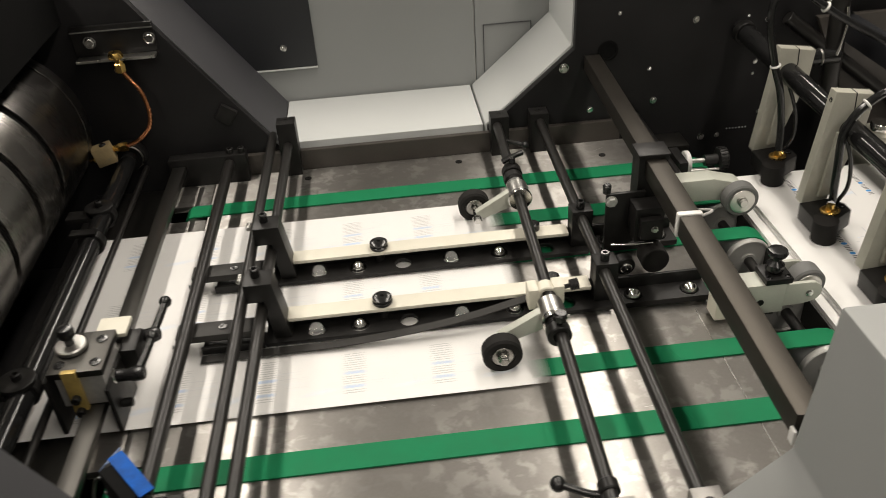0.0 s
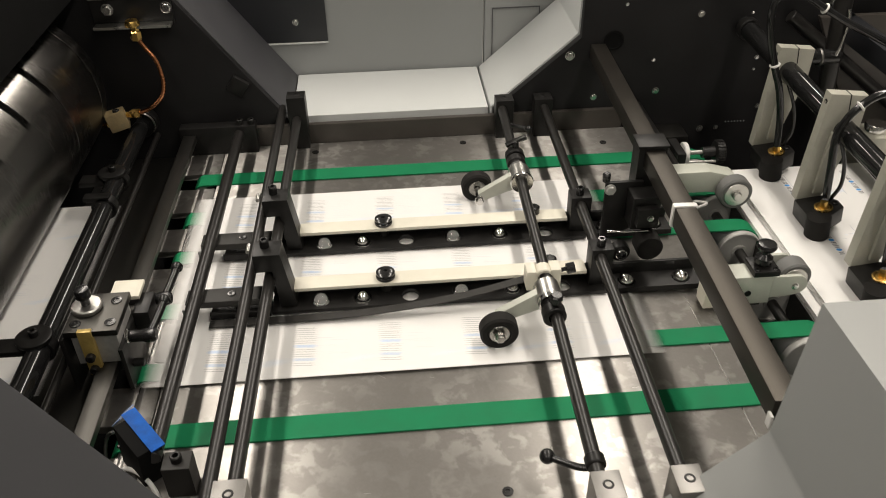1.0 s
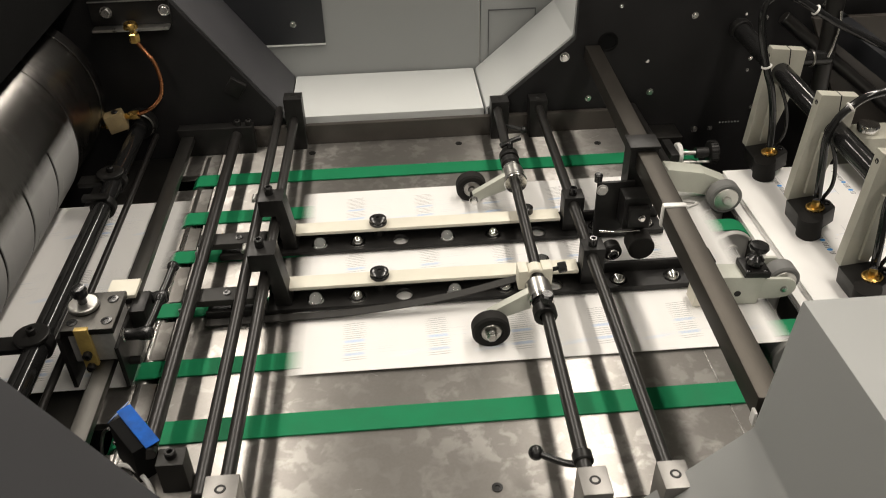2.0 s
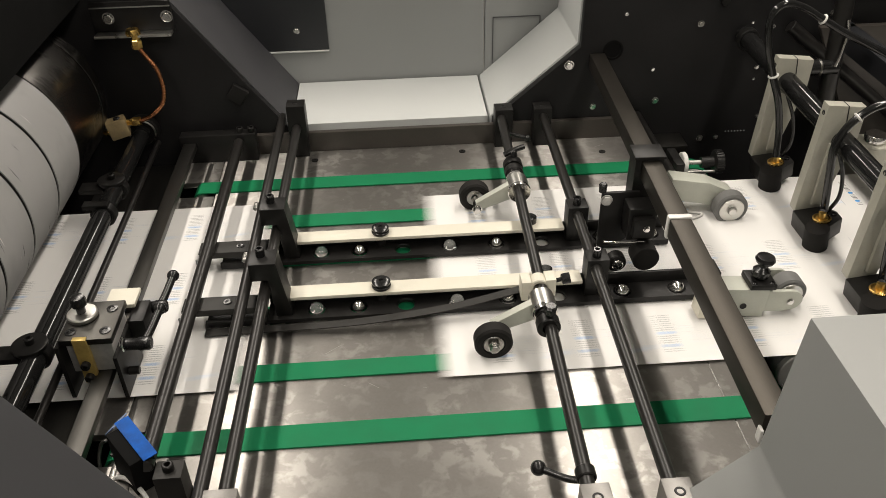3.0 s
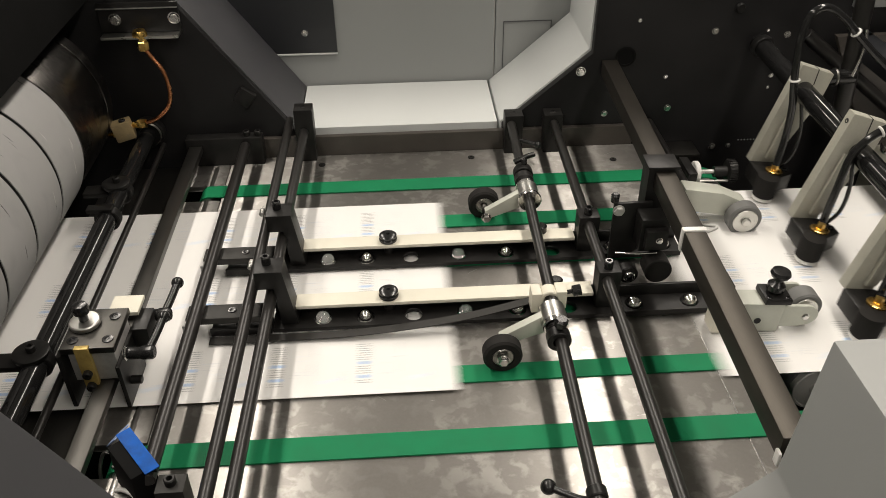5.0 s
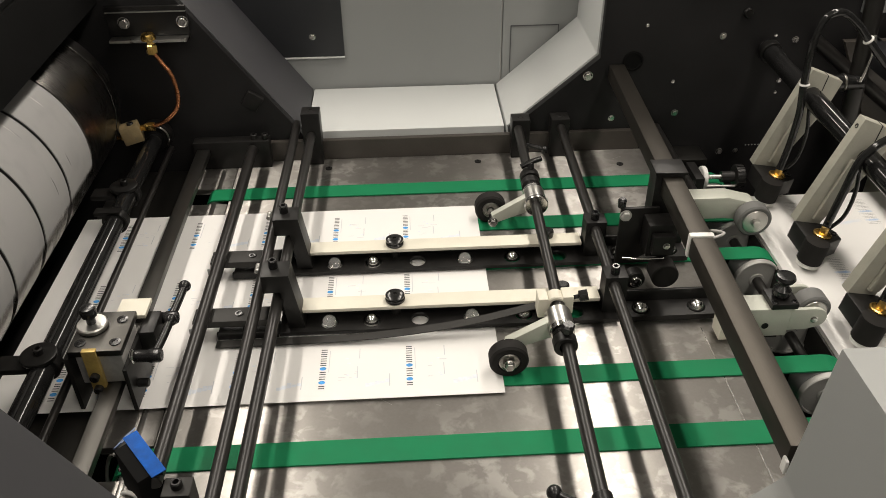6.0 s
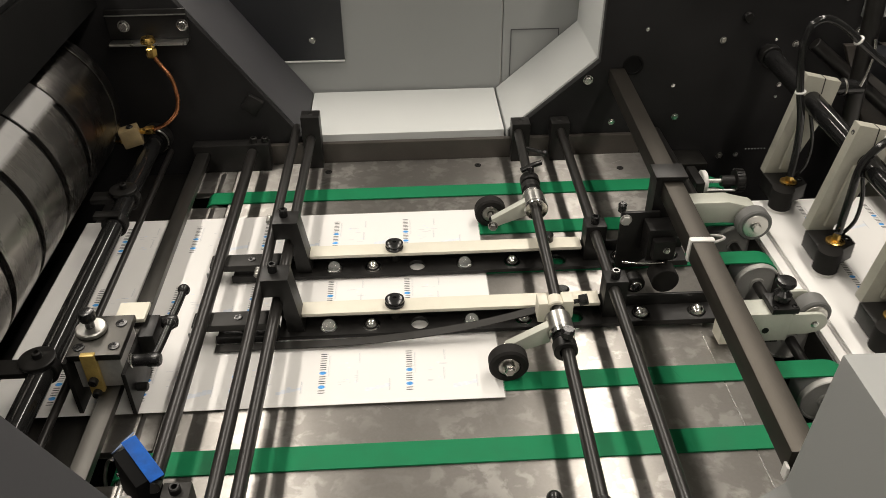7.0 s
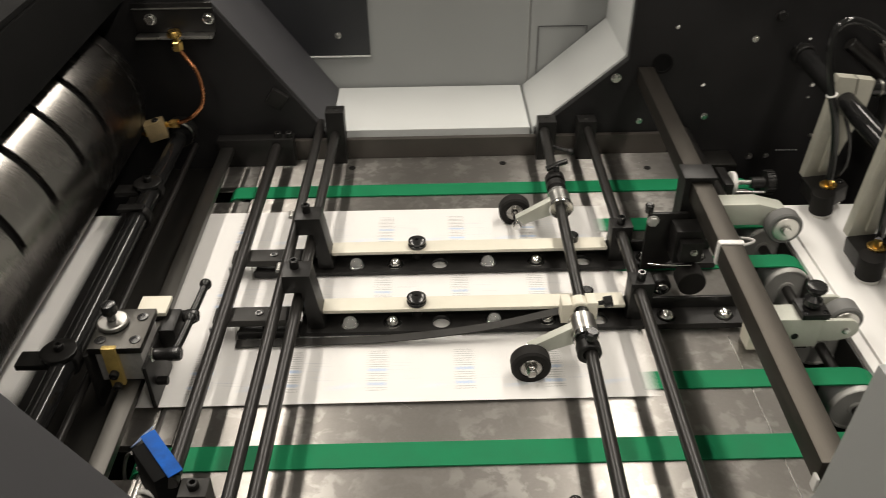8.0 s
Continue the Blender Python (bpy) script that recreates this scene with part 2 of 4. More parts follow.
def finish(name, bm, mat):
    for f in bm.faces:
        f.smooth = True
    for e in bm.edges:
        e.smooth = len(e.link_faces) == 2 and e.calc_face_angle(0) < 0.6
    me = bpy.data.meshes.new(name)
    bm.to_mesh(me)
    bm.free()
    me.materials.append(mat)
    return me


def part(name, bm, mat, parent, label=""):
    """One mesh under a thing or under a part; the bmesh is given in world metres."""
    o = ORIGIN.get(parent.name, Vector((0, 0, 0)))
    bmesh.ops.translate(bm, verts=bm.verts, vec=-o)
    ob = new(name, finish(name, bm, mat))
    ob.parent = parent
    ORIGIN[ob.name] = o
    return tagged(ob, label) if label else ob


def thing(name, base, label, category, group="", kind=""):
    ob = new(name)
    ob.empty_display_size = 0.02
    ob.location = base
    ORIGIN[ob.name] = Vector(base)
    return tagged(ob, label, category, group, kind)


def setting(name, bm, mat, label, category, kind="structure"):
    ob = new(name, finish(name, bm, mat))
    ORIGIN[ob.name] = Vector((0, 0, 0))
    return tagged(ob, label, category, "", kind)


# ---- the room ----
setting("floor", box(B(), -3.2, 3.2, -3, 5, -1.0, -0.95, 0), M_FLOOR, "grey painted concrete floor of the print shop", "floor")
setting("ceiling", box(B(), -3.2, 3.2, -3, 5, CEIL, CEIL + 0.05, 0), M_WALL, "plain pale ceiling over the press", "ceiling")
setting("wall_west", box(B(), -3.25, -3.2, -3, 5, -1, CEIL, 0), M_WALL, "plain pale painted room wall", "wall")
setting("wall_east", box(B(), 3.2, 3.25, -3, 5, -1, CEIL, 0), M_WALL, "plain pale painted room wall", "wall")
setting("wall_south", box(B(), -3.2, 3.2, -3.05, -3, -1, CEIL, 0), M_WALL, "plain pale painted room wall", "wall")
setting("wall_north", box(B(), -3.2, 3.2, 5, 5.05, -1, CEIL, 0), M_WALL, "plain pale painted room wall", "wall")
for lx, ly, length, w in LAMPS:
    h = length / 2
    lamp = thing("ceiling_light", (lx, ly, CEIL), "long fluorescent ceiling light with white housing", "ceiling light", "ceiling lights")
    part("housing", box(B(), lx - 0.1, lx + 0.1, ly - h - 0.05, ly + h + 0.05, CEIL - 0.06, CEIL - 0.001, 0.004), M_WHITEPL, lamp)
    part("diffuser", box(B(), lx - 0.08, lx + 0.08, ly - h, ly + h, CEIL - 0.075, CEIL - 0.061, 0.003), M_TUBE, lamp, "glowing diffuser")

# ---- side frames and covers of the press ----


def side_cover(name, y0, y1, label):
    """A thick cover plate with the trapezoid opening, built of five blocks that meet end to end."""
    c = thing(name, (0, (y0 + y1) / 2, -0.95), label, "machine cover", "", "structure")
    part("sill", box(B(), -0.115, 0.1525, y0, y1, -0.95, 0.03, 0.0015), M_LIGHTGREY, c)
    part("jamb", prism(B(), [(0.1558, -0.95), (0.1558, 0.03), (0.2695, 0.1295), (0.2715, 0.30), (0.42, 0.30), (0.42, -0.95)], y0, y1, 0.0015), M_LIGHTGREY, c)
    # left jamb: charcoal grey, much darker than the sill and right jamb
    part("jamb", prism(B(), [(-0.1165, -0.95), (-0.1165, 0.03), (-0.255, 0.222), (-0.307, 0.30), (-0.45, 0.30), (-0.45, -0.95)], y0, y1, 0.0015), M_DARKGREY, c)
    return c


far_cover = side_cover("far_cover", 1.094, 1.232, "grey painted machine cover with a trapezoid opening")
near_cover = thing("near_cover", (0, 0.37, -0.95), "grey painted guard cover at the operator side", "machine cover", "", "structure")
# right jamb in a mid grey below the far cover's, left jamb in charcoal
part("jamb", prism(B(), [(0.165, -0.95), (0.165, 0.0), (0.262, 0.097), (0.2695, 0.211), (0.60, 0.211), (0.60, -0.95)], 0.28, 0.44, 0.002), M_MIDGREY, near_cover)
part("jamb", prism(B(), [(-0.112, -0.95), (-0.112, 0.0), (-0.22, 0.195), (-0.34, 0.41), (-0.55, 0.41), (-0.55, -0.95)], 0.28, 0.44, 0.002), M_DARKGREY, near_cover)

panel = thing("back_panel", (0, 1.24, -0.95), "grey sheet metal back panel with seams and a dark hatch", "panel", "", "structure")
part("sheet", box(B(), -0.60, 0.1615, 1.236, 1.25, -0.95, 0.30, 0.001), M_GREY, panel)
part("sheet", box(B(), 0.164, 0.60, 1.236, 1.25, -0.95, 0.30, 0.001), M_GREY, panel)
part("hatch", box(B(), -0.25, -0.066, 1.2325, 1.2355, 0.080, 0.29, 0.001), M_HATCH, panel, "dark charcoal hatch plate")
part("hatch_lip", box(B(), -0.25, -0.066, 1.231, 1.2355, 0.0775, 0.0795, 0.0004), M_LIGHTGREY, panel)
part("screw", hex_bolt(B(), (-0.11, 1.2325, 0.110), (0, -1, 0), 0.004, 0.003), M_CHROME, panel)
for fr in ((0.175, 0.245, 0.1165, 0.1175), (0.175, 0.176, 0.03, 0.1165), (0.244, 0.245, 0.03, 0.1165)):
    part("seam", box(B(), fr[0], fr[1], 1.2345, 1.2358, fr[2], fr[3], 0), M_DARKGREY, panel)

# black side frames at the far side: left of the opening (press) and right (feeder)
frame_l = thing("press_frame", (-0.5, 1.09, -0.95), "black painted press side frame with bolts", "machine frame", "", "structure")
part("plate", prism(B(), [(-0.9, -0.95), (-0.1185, -0.95), (-0.1185, 0.032), (-0.2565, 0.224), (-0.309, 0.30), (-0.9, 0.30)], 1.082, 1.092, 0.001), M_BLACKPLATE, frame_l)
part("lug", box(B(), -0.011, 0.011, -0.007, 0.0, -0.011, 0.011, 0.0012, pose(-0.178, 1.0819, 0.085, 0, 35, 0)), M_BLACK, frame_l)
for bx, bz in ((-0.137, 0.020), (-0.132, 0.004), (-0.128, 0.028)):
    part("screw", hex_bolt(B(), (bx, 1.0819, bz), (0, -1, 0), 0.0032, 0.0025), M_BLACK, frame_l)
frame_r = thing("feeder_frame", (0.6, 1.09, -0.95), "black painted feeder side frame studded with bright bolts", "machine frame", "", "structure")
part("plate", prism(B(), [(0.1575, -0.95), (0.1575, 0.03), (0.2713, 0.1285), (0.2735, 0.30), (1.3, 0.30), (1.3, -0.95)], 1.080, 1.092, 0.001), M_BLACKPLATE, frame_r)
for bx, bz, br in ((0.2575, 0.1045, 0.0075), (0.4263, 0.1532, 0.0052), (0.38, 0.048, 0.0055), (0.2945, 0.043, 0.005), (0.327, 0.170, 0.003), (0.371, 0.093, 0.003), (0.5215, 0.1455, 0.0052), (0.495, 0.152, 0.0022), (0.452, -0.0135, 0.0055), (0.475, -0.013, 0.004), (0.5129, 0.0898, 0.0036), (0.512, 0.0729, 0.0024), (0.529, 0.017, 0.0038), (0.60, 0.16, 0.006), (0.575, 0.205, 0.006)):
    part("bolt", hex_bolt(B(), (bx, 1.080, bz), (0, -1, 0), br * 0.72, br * 0.6), M_CHROME, frame_r)
for i in range(7):
    part("rivet", lathe(B(), [(0.0011, 0), (0.0009, 0.0008), (0, 0.001)], (0.488 + 0.0044 * i, 1.080, -0.005), (0, -1, 0), 10), M_GREY, frame_r)
part("corner_plate", box(B(), 0.596, 0.74, 1.072, 1.0795, 0.180, 0.30, 0.001), M_GREY, frame_r, "grey painted corner plate")
part("port", lathe(B(), [(0, 0), (0.0125, 0), (0.0135, 0.0008), (0.0135, 0.0016), (0.011, 0.0018), (0.0105, 0.0004), (0, 0.0004)], (0.314, 1.0799, 0.123), (0, -1, 0), 28), M_MATT, frame_r, "dark round port")
for bx, bz in ((0.318, 0.068), (0.452, 0.183), (0.60, 0.115)):
    part("port", lathe(B(), [(0, 0), (0.006, 0), (0.0065, 0.003), (0.005, 0.006), (0, 0.006)], (bx, 1.0799, bz), (0, -1, 0), 20), M_BLACK, frame_r)

# closing walls of the machine on both ends
setting("press_body", box(B(), -0.95, -0.9, 0.28, 1.25, -0.95, 0.6, 0.002), M_DARKGREY, "charcoal press housing behind the cylinder", "machine housing")
setting("feeder_body", box(B(), 1.3, 1.35, 0.28, 1.25, -0.95, 0.6, 0.002), M_DARKGREY, "charcoal feeder housing", "machine housing")
setting("machine_base", box(B(), -0.9, 1.3, 0.45, 1.08, -0.95, -0.12, 0.002), M_BLACKPLATE, "black machine base under the feed table", "machine base")

# ---- feed table ----
BELTS = [(0.5615, 0.0255), (0.641, 0.022), (0.7275, 0.022), (0.8195, 0.022), (0.897, 0.025), (0.9845, 0.026)]
table = thing("feed_table", (0.05, 0.77, -0.006), "brushed stainless steel feed table with smudges", "feed table", "", "structure")
part("plate", box(B(), -0.205, 0.352, 0.462, 1.071, -0.008, 0.0, 0.0008), M_TABLE, table)
edges_y = [0.462] + [v for c, w in BELTS for v in (c - w / 2 - 0.005, c + w / 2 + 0.005)] + [1.071]
for a, b in zip(edges_y[::2], edges_y[1::2]):
    part("tongue", box(B(), -0.252, -0.2055, a, b, -0.0082, -0.0002, 0.0008), M_TABLE, table)
part("back_rail", box(B(), -0.20, 0.335, 1.0715, 1.0795, -0.03, 0.0275, 0.001), M_BRONZE, table, "dark brown steel rail along the table edge")
part("front_rail", box(B(), -0.16, 0.255, 0.4545, 0.4615, -0.03, 0.0, 0.001), M_BAR, table, "bare steel front rail")
for hx, hy in ((0.113, 1.05), (-0.085, 1.045), (0.09, 0.48), (0.30, 1.03)):
    part("screw", lathe(B(), [(0.0045, 0), (0.0045, 0.0008), (0.002, 0.001), (0.0017, 0.0003), (0, 0.0003)], (hx, hy, 0), (0, 0, 1), 16), M_BLACK, table)


part("scribe_line", box(B(), 0.3045, 0.3051, 0.47, 0.70, 0.00005, 0.00025, 0), M_BAR, table, "thin scribed line")
rng = random.Random(11)
for i in range(26):
    sx, sy, ang, ln = rng.uniform(-0.08, 0.30), rng.uniform(0.48, 1.05), rng.uniform(-40, 40), rng.uniform(0.004, 0.022)
    part("scratch", box(B(), -ln / 2, ln / 2, -0.00012, 0.00012, 0.00003, 0.00014, 0, pose(sx, sy, 0, 0, 0, ang)), M_ALU, table)


def belt(yc, w):
    """An endless flat belt round a small roller and a large pulley."""
    bm = B()
    xl, rl, xr, rr, th = -0.222, 0.0125, 0.405, 0.027, 0.0016
    top = 0.0022
    path = []
    for i in range(13):
        a = math.pi * i / 12
        path.append((xr + rr * math.sin(a), top - rr + rr * math.cos(a), math.sin(a), math.cos(a)))
    for i in range(13):
        a = math.pi + math.pi * i / 12
        path.append((xl + rl * math.sin(a), top - rl + rl * math.cos(a), math.sin(a), math.cos(a)))
    rows = [[bm.verts.new((x - nx * d, y, z - nz * d)) for d, y in ((0, yc - w / 2), (0, yc + w / 2), (th, yc + w / 2), (th, yc - w / 2))] for x, z, nx, nz in path]
    for a, b in zip(rows, rows[1:] + rows[:1]):
        for k in range(4):
            bm.faces.new((a[k], a[(k + 1) % 4], b[(k + 1) % 4], b[k]))
    bmesh.ops.recalc_face_normals(bm, faces=bm.faces)
    ob = new("conveyor_belt", finish("conveyor_belt", bm, M_GREEN))
    ORIGIN[ob.name] = Vector((0, 0, 0))
    part("splice_seam", box(B(), -0.0004, 0.0004, -w / 2 + 0.0005, w / 2 - 0.0005, top, top + 0.0001, 0, pose(0.245 + 0.02 * math.sin(yc * 90), yc, 0, 0, 0, 20)), M_GREEN, ob)
    tagged(ob, "flat green fabric conveyor belt over the steel table", "belt", "feed belts")
    p = thing("pulley", (xr, yc, top - rr), "silver flanged pulley under a green belt", "pulley", "belt pulleys")
    part("drum", ring(B(), (xr, yc, top - rr), (0, 1, 0), 0.006, rr - th - 0.0003, w, 32), M_GREY, p)
    part("hub", rod(B(), (xr, yc - w / 2 - 0.004, top - rr), (xr, yc + w / 2 + 0.004, top - rr), 0.0058), M_ALU, p)
    part("face", lathe(B(), [(0, 0.006), (0.008, 0.006), (0.0085, 0.004), (rr - 0.004, 0.004), (rr - 0.0035, 0.0065), (rr - 0.002, 0.0065), (rr - 0.0012, 0.0055), (rr - 0.0012, 0.0)], (xr, yc - w / 2 - 0.0006, top - rr), (0, -1, 0), 40), M_PULLEY, p, "pale machined pulley face")


for c, w in BELTS:
    belt(c, w)

roller = thing("belt_roller", (-0.222, 0.77, -0.0105), "thin grey steel belt roller", "roller")
part("shaft", rod(B(), (-0.222, 0.50, -0.0103), (-0.222, 1.05, -0.0103), 0.0105, 24), M_BAR, roller)
axle = thing("pulley_axle", (0.405, 0.77, -0.0248), "blackened steel pulley axle", "axle")
part("shaft", rod(B(), (0.405, 0.54, -0.0248), (0.405, 1.08, -0.0248), 0.0055), M_ROD, axle)

# ---- cylinder ----
CX, CZ, CR = -0.437, 0.1085, 0.105
cylinder = thing("press_cylinder", (CX, 0.78, CZ), "dark steel press cylinder with grey blanket strips and slots", "cylinder")
SLOTS = [0.536, 0.613, 0.690, 0.766, 0.843]


def ring_piece(bm, y0, y1, r0, r1, a0, a1, n):
    """A piece of a pipe wall between two angles (degrees, from +x towards -z)."""
    rows = []
    for i in range(n + 1):
        a = radians(a0 + (a1 - a0) * i / n)
        c, s = math.cos(a), -math.sin(a)
        rows.append([bm.verts.new((CX + r * c, y, CZ + r * s)) for r, y in ((r0, y0), (r1, y0), (r1, y1), (r0, y1))])
    for a, b in zip(rows, rows[1:]):
        for k in range(4):
            bm.faces.new((a[k], a[(k + 1) % 4], b[(k + 1) % 4], b[k]))
    bm.faces.new(rows[0]), bm.faces.new(rows[-1][::-1])
    bmesh.ops.recalc_face_normals(bm, faces=bm.faces)
    return bm


WHITE0, WHITE1 = 20, 236
part("core", rod(B(), (CX, 0.47, CZ), (CX, 1.040, CZ), CR - 0.006, 96), M_MATT, cylinder)
part("end_band", ring(B(), (CX, 0.972, CZ), (0, 1, 0), CR - 0.0059, CR - 0.0012, 0.098, 128, 0.0003), M_CYL, cylinder)
part("end_rim", ring(B(), (CX, 1.034, CZ), (0, 1, 0), CR - 0.0059, CR - 0.0012, 0.02, 128, 0.0003), M_CYL, cylinder)
part("shell", ring_piece(B(), 0.471, 0.9205, CR - 0.0059, CR - 0.001, 311, 380, 34), M_CYL, cylinder, "smooth dark steel shell")
ys = [0.471] + SLOTS + [0.9205]
for a, b in zip(ys, ys[1:]):
    part("blanket_strip", ring_piece(B(), a + 0.0026, b - 0.0026, CR - 0.0059, CR, WHITE0 + 0.3, WHITE1 - 0.3, 60), M_BLANKET, cylinder, "pale grey blanket strip")
    part("shell_band", ring_piece(B(), a + 0.006, b - (0.011 if b > 0.9 else 0.006), CR - 0.0059, CR - 0.001, 236.3, 310.7, 34), M_CYLBAND, cylinder)
# black rings fill the gaps: the shade inside them is put in as colour
for y in SLOTS:
    part("gap_fill", ring_piece(B(), y - 0.0026, y + 0.0026, CR - 0.0059, CR - 0.0010, WHITE0 + 0.3, WHITE1 - 0.3, 60), M_MATT, cylinder, "matt black filler for the shade in the gap between blanket strips")
rng = random.Random(5)
for i in range(46):
    fy, fa = rng.choice(ys[2:]) - rng.uniform(0.012, 0.065), rng.uniform(WHITE0 + 15, WHITE1 - 20)
    part("scratch", ring_piece(B(), fy, fy + rng.uniform(0.0003, 0.0009), CR - 0.001, CR + 0.0002, fa, fa + rng.uniform(2, 9), 4), M_GREYRUBBER if i % 3 else M_WHITEPL, cylinder)
part("shaft", rod(B(), (CX, 0.44, CZ), (CX, 1.078, CZ), 0.03, 32), M_ROD, cylinder)

guard = thing("cylinder_guard", (-0.6, 0.78, 0.22), "black sheet metal guard over the cylinder", "guard")
part("sheet", box(B(), -0.899, -0.343, 0.30, 1.081, 0.2165, 0.2860, 0.0012), M_MATT, guard)
part("top_cover", box(B(), -0.899, -0.345, 0.30, 1.081, 0.2864, 0.2925, 0.0012), M_MATT, guard)
for gy in (0.62, 0.95):
    part("screw", hex_bolt(B(), (-0.45, gy, 0.2926), (0, 0, 1), 0.004, 0.003), M_BLACK, guard)

# ---- copper oil line ----
plate = thing("pipe_bracket", (-0.285, 1.08, 0.18), "black bracket with bright bolts and a brass fitting", "bracket")
part("backplate", box(B(), -0.336, -0.240, 1.077, 1.0815, 0.1725, 0.212, 0.0008), M_BLACK, plate)
part("strip", box(B(), -0.336, -0.240, 1.0745, 1.0768, 0.2055, 0.2065, 0), M_ALU, plate)
part("lip", box(B(), -0.334, -0.242, 1.062, 1.0765, 0.1725, 0.1760, 0.0005), M_ALU, plate)
for bx in (-0.316, -0.246):
    part("bolt", hex_bolt(B(), (bx, 1.0765, 0.193), (0, -1, 0), 0.0062, 0.005), M_CHROME, plate)
bm = lathe(B(), [(0, 0.006), (0.007, 0.006), (0.009, 0.002), (0.009, -0.001), (0.006, -0.002)], (-0.288, 1.066, 0.1765), (0, 0, 1), 16)
part("collar", bm, M_BRASS, plate)
part("nut", lathe(B(), [(0, 0), (0.006, 0), (0.0068, 0.002), (0.0068, 0.010), (0.005, 0.012), (0.005, 0.016), (0, 0.016)], (-0.286, 1.062, 0.1585), (0.0, 0.15, 1), 6), M_BRASS, plate)
pipe = thing("copper_pipe", (-0.28, 1.06, 0.14), "bent bare copper oil pipe", "pipe")
part("tube", tube(B(), [(-0.285, 1.062, 0.162), (-0.277, 1.060, 0.149), (-0.267, 1.057, 0.133), (-0.2635, 1.054, 0.108), (-0.268, 1.05, 0.090), (-0.283, 1.045, 0.0765), (-0.302, 1.04, 0.071)], 0.0028), M_COPPER, pipe)
part("nut", lathe(B(), [(0.003, 0), (0.006, 0.001), (0.006, 0.010), (0.004, 0.014), (0.004, 0.018)], (-0.296, 1.041, 0.072), (-1, 0, -0.1), 6), M_BRASS, pipe)
elbow = thing("brass_block", (-0.322, 1.037, 0.062), "square brass distributor block with a set screw", "pipe fitting")
EM = pose(-0.3255, 1.037, 0.066, 0, -11, 14)
part("body", box(B(), -0.012, 0.012, -0.009, 0.009, -0.012, 0.012, 0.002, EM), M_PALEBRASS, elbow)
part("screw", socket_screw(B(), -0.3245, 1.036, 0.0775, 0.0042, 0.003), M_BLACK, elbow)
part("stub", rod(B(), (-0.337, 1.037, 0.060), (-0.345, 1.040, 0.057), 0.0035), M_BRASS, elbow)


# ---- rods along the table ----
def round_bar(name, a, b, r, label, mat=None):
    t = thing(name, ((Vector(a) + Vector(b)) / 2), label, "rod", "cross rods")
    part("shaft", rod(B(), a, b, r, 24), mat or M_ROD, t)
    return t


round_bar("cross_rod", (-0.1845, 0.514, 0.030), (-0.1812, 1.050, 0.030), 0.0066, "blackened steel cross rod over the feed table")
round_bar("cross_rod", (-0.131, 0.452, 0.050), (-0.124, 1.080, 0.050), 0.0055, "blackened steel cross rod over the feed table")
round_bar("cross_rod", (-0.1145, 0.455, 0.043), (-0.1045, 1.085, 0.043), 0.0057, "blackened steel cross rod over the feed table")
round_bar("cross_rod", (0.1515, 0.44, 0.043), (0.1665, 1.070, 0.043), 0.0058, "blackened steel cross rod over the feed table")
round_bar("cross_rod", (0.2125, 0.44, 0.043), (0.2225, 1.070, 0.043), 0.0058, "blackened steel cross rod over the feed table")
k_rod = round_bar("clamp_rod", (-0.3035, 0.50, 0.042), (-0.3065, 1.078, 0.044), 0.0105, "thick polished black clamp rod beside the cylinder", M_GLOSS)
part("bearing", ring(B(), (-0.3065, 1.072, 0.044), (0, 1, 0), 0.0107, 0.020, 0.014), M_BLACK, k_rod)
part("bearing_ring", ring(B(), (-0.3065, 1.0635, 0.044), (0, 1, 0), 0.016, 0.018, 0.0025), M_BAR, k_rod)
round_bar("guide_rod", (-0.2870, 0.52, 0.026), (-0.2905, 1.070, 0.026), 0.0036, "thin blackened steel guide rod", M_ROD)
for y, ax in ((0.640, -0.3042), (0.870, -0.3054), (0.925, -0.3057)):
    c = thing("rod_collar", (ax, y, 0.03), "black clamp collar with a socket screw on the rod", "collar", "rod collars")
    wide = y in (0.640, 0.925)
    part("band", ring(B(), (ax, y, 0.0425), (0, 1, 0), 0.0107, 0.0138, 0.012), M_BLACK, c)
    if wide:
        part("washer", lathe(B(), [(0, 0), (0.015, 0), (0.0155, 0.001), (0.0155, 0.004), (0.014, 0.005), (0, 0.005)], (ax - 0.003, y, 0.0515), (0, 0, 1), 28), M_BLACK, c)
        part("tongue", box(B(), ax - 0.040, ax - 0.012, y - 0.011, y + 0.008, 0.042, 0.048, 0.001), M_BLACK, c)
        part("screw", socket_screw(B(), ax - 0.002, y, 0.0565, 0.0042, 0.006), M_BLACK, c)
    else:
        part("ear", box(B(), ax - 0.02, ax + 0.008, y - 0.006, y + 0.006, 0.052, 0.057, 0.001), M_BLACK, c)


# end blocks of the rods
def end_block(x, y, label, w=0.023, d=0.024, top=0.055, mat=None, up=0.0045):
    b = thing("rod_block", (x, y, 0), label, "bearing block", "rod end blocks")
    part("body", box(B(), x - w / 2, x + w / 2, y - d / 2, y + d / 2, 0.0, top, 0.0012), mat or M_BLACK, b)
    part("screw", socket_screw(B(), x, y, top - 0.004, 0.0045, up), M_BLACK, b)
    return b


for x, y in ((0.170, 1.074), (0.222, 1.073)):
    end_block(x, y - 0.006, "black bearing block at the table's far rail", 0.024, 0.022, 0.055)
end_block(-0.104, 1.068, "tall black bearing block at the far rail", 0.024, 0.022, 0.074)
for x in (0.154, 0.213):
    end_block(x, 0.438, "bare steel bearing block at the table's front rail", 0.022, 0.025, 0.055, M_BLOCK)
end_block(-0.115, 0.455, "bare steel bearing block at the table's front rail", 0.025, 0.026, 0.055, M_BLOCK)
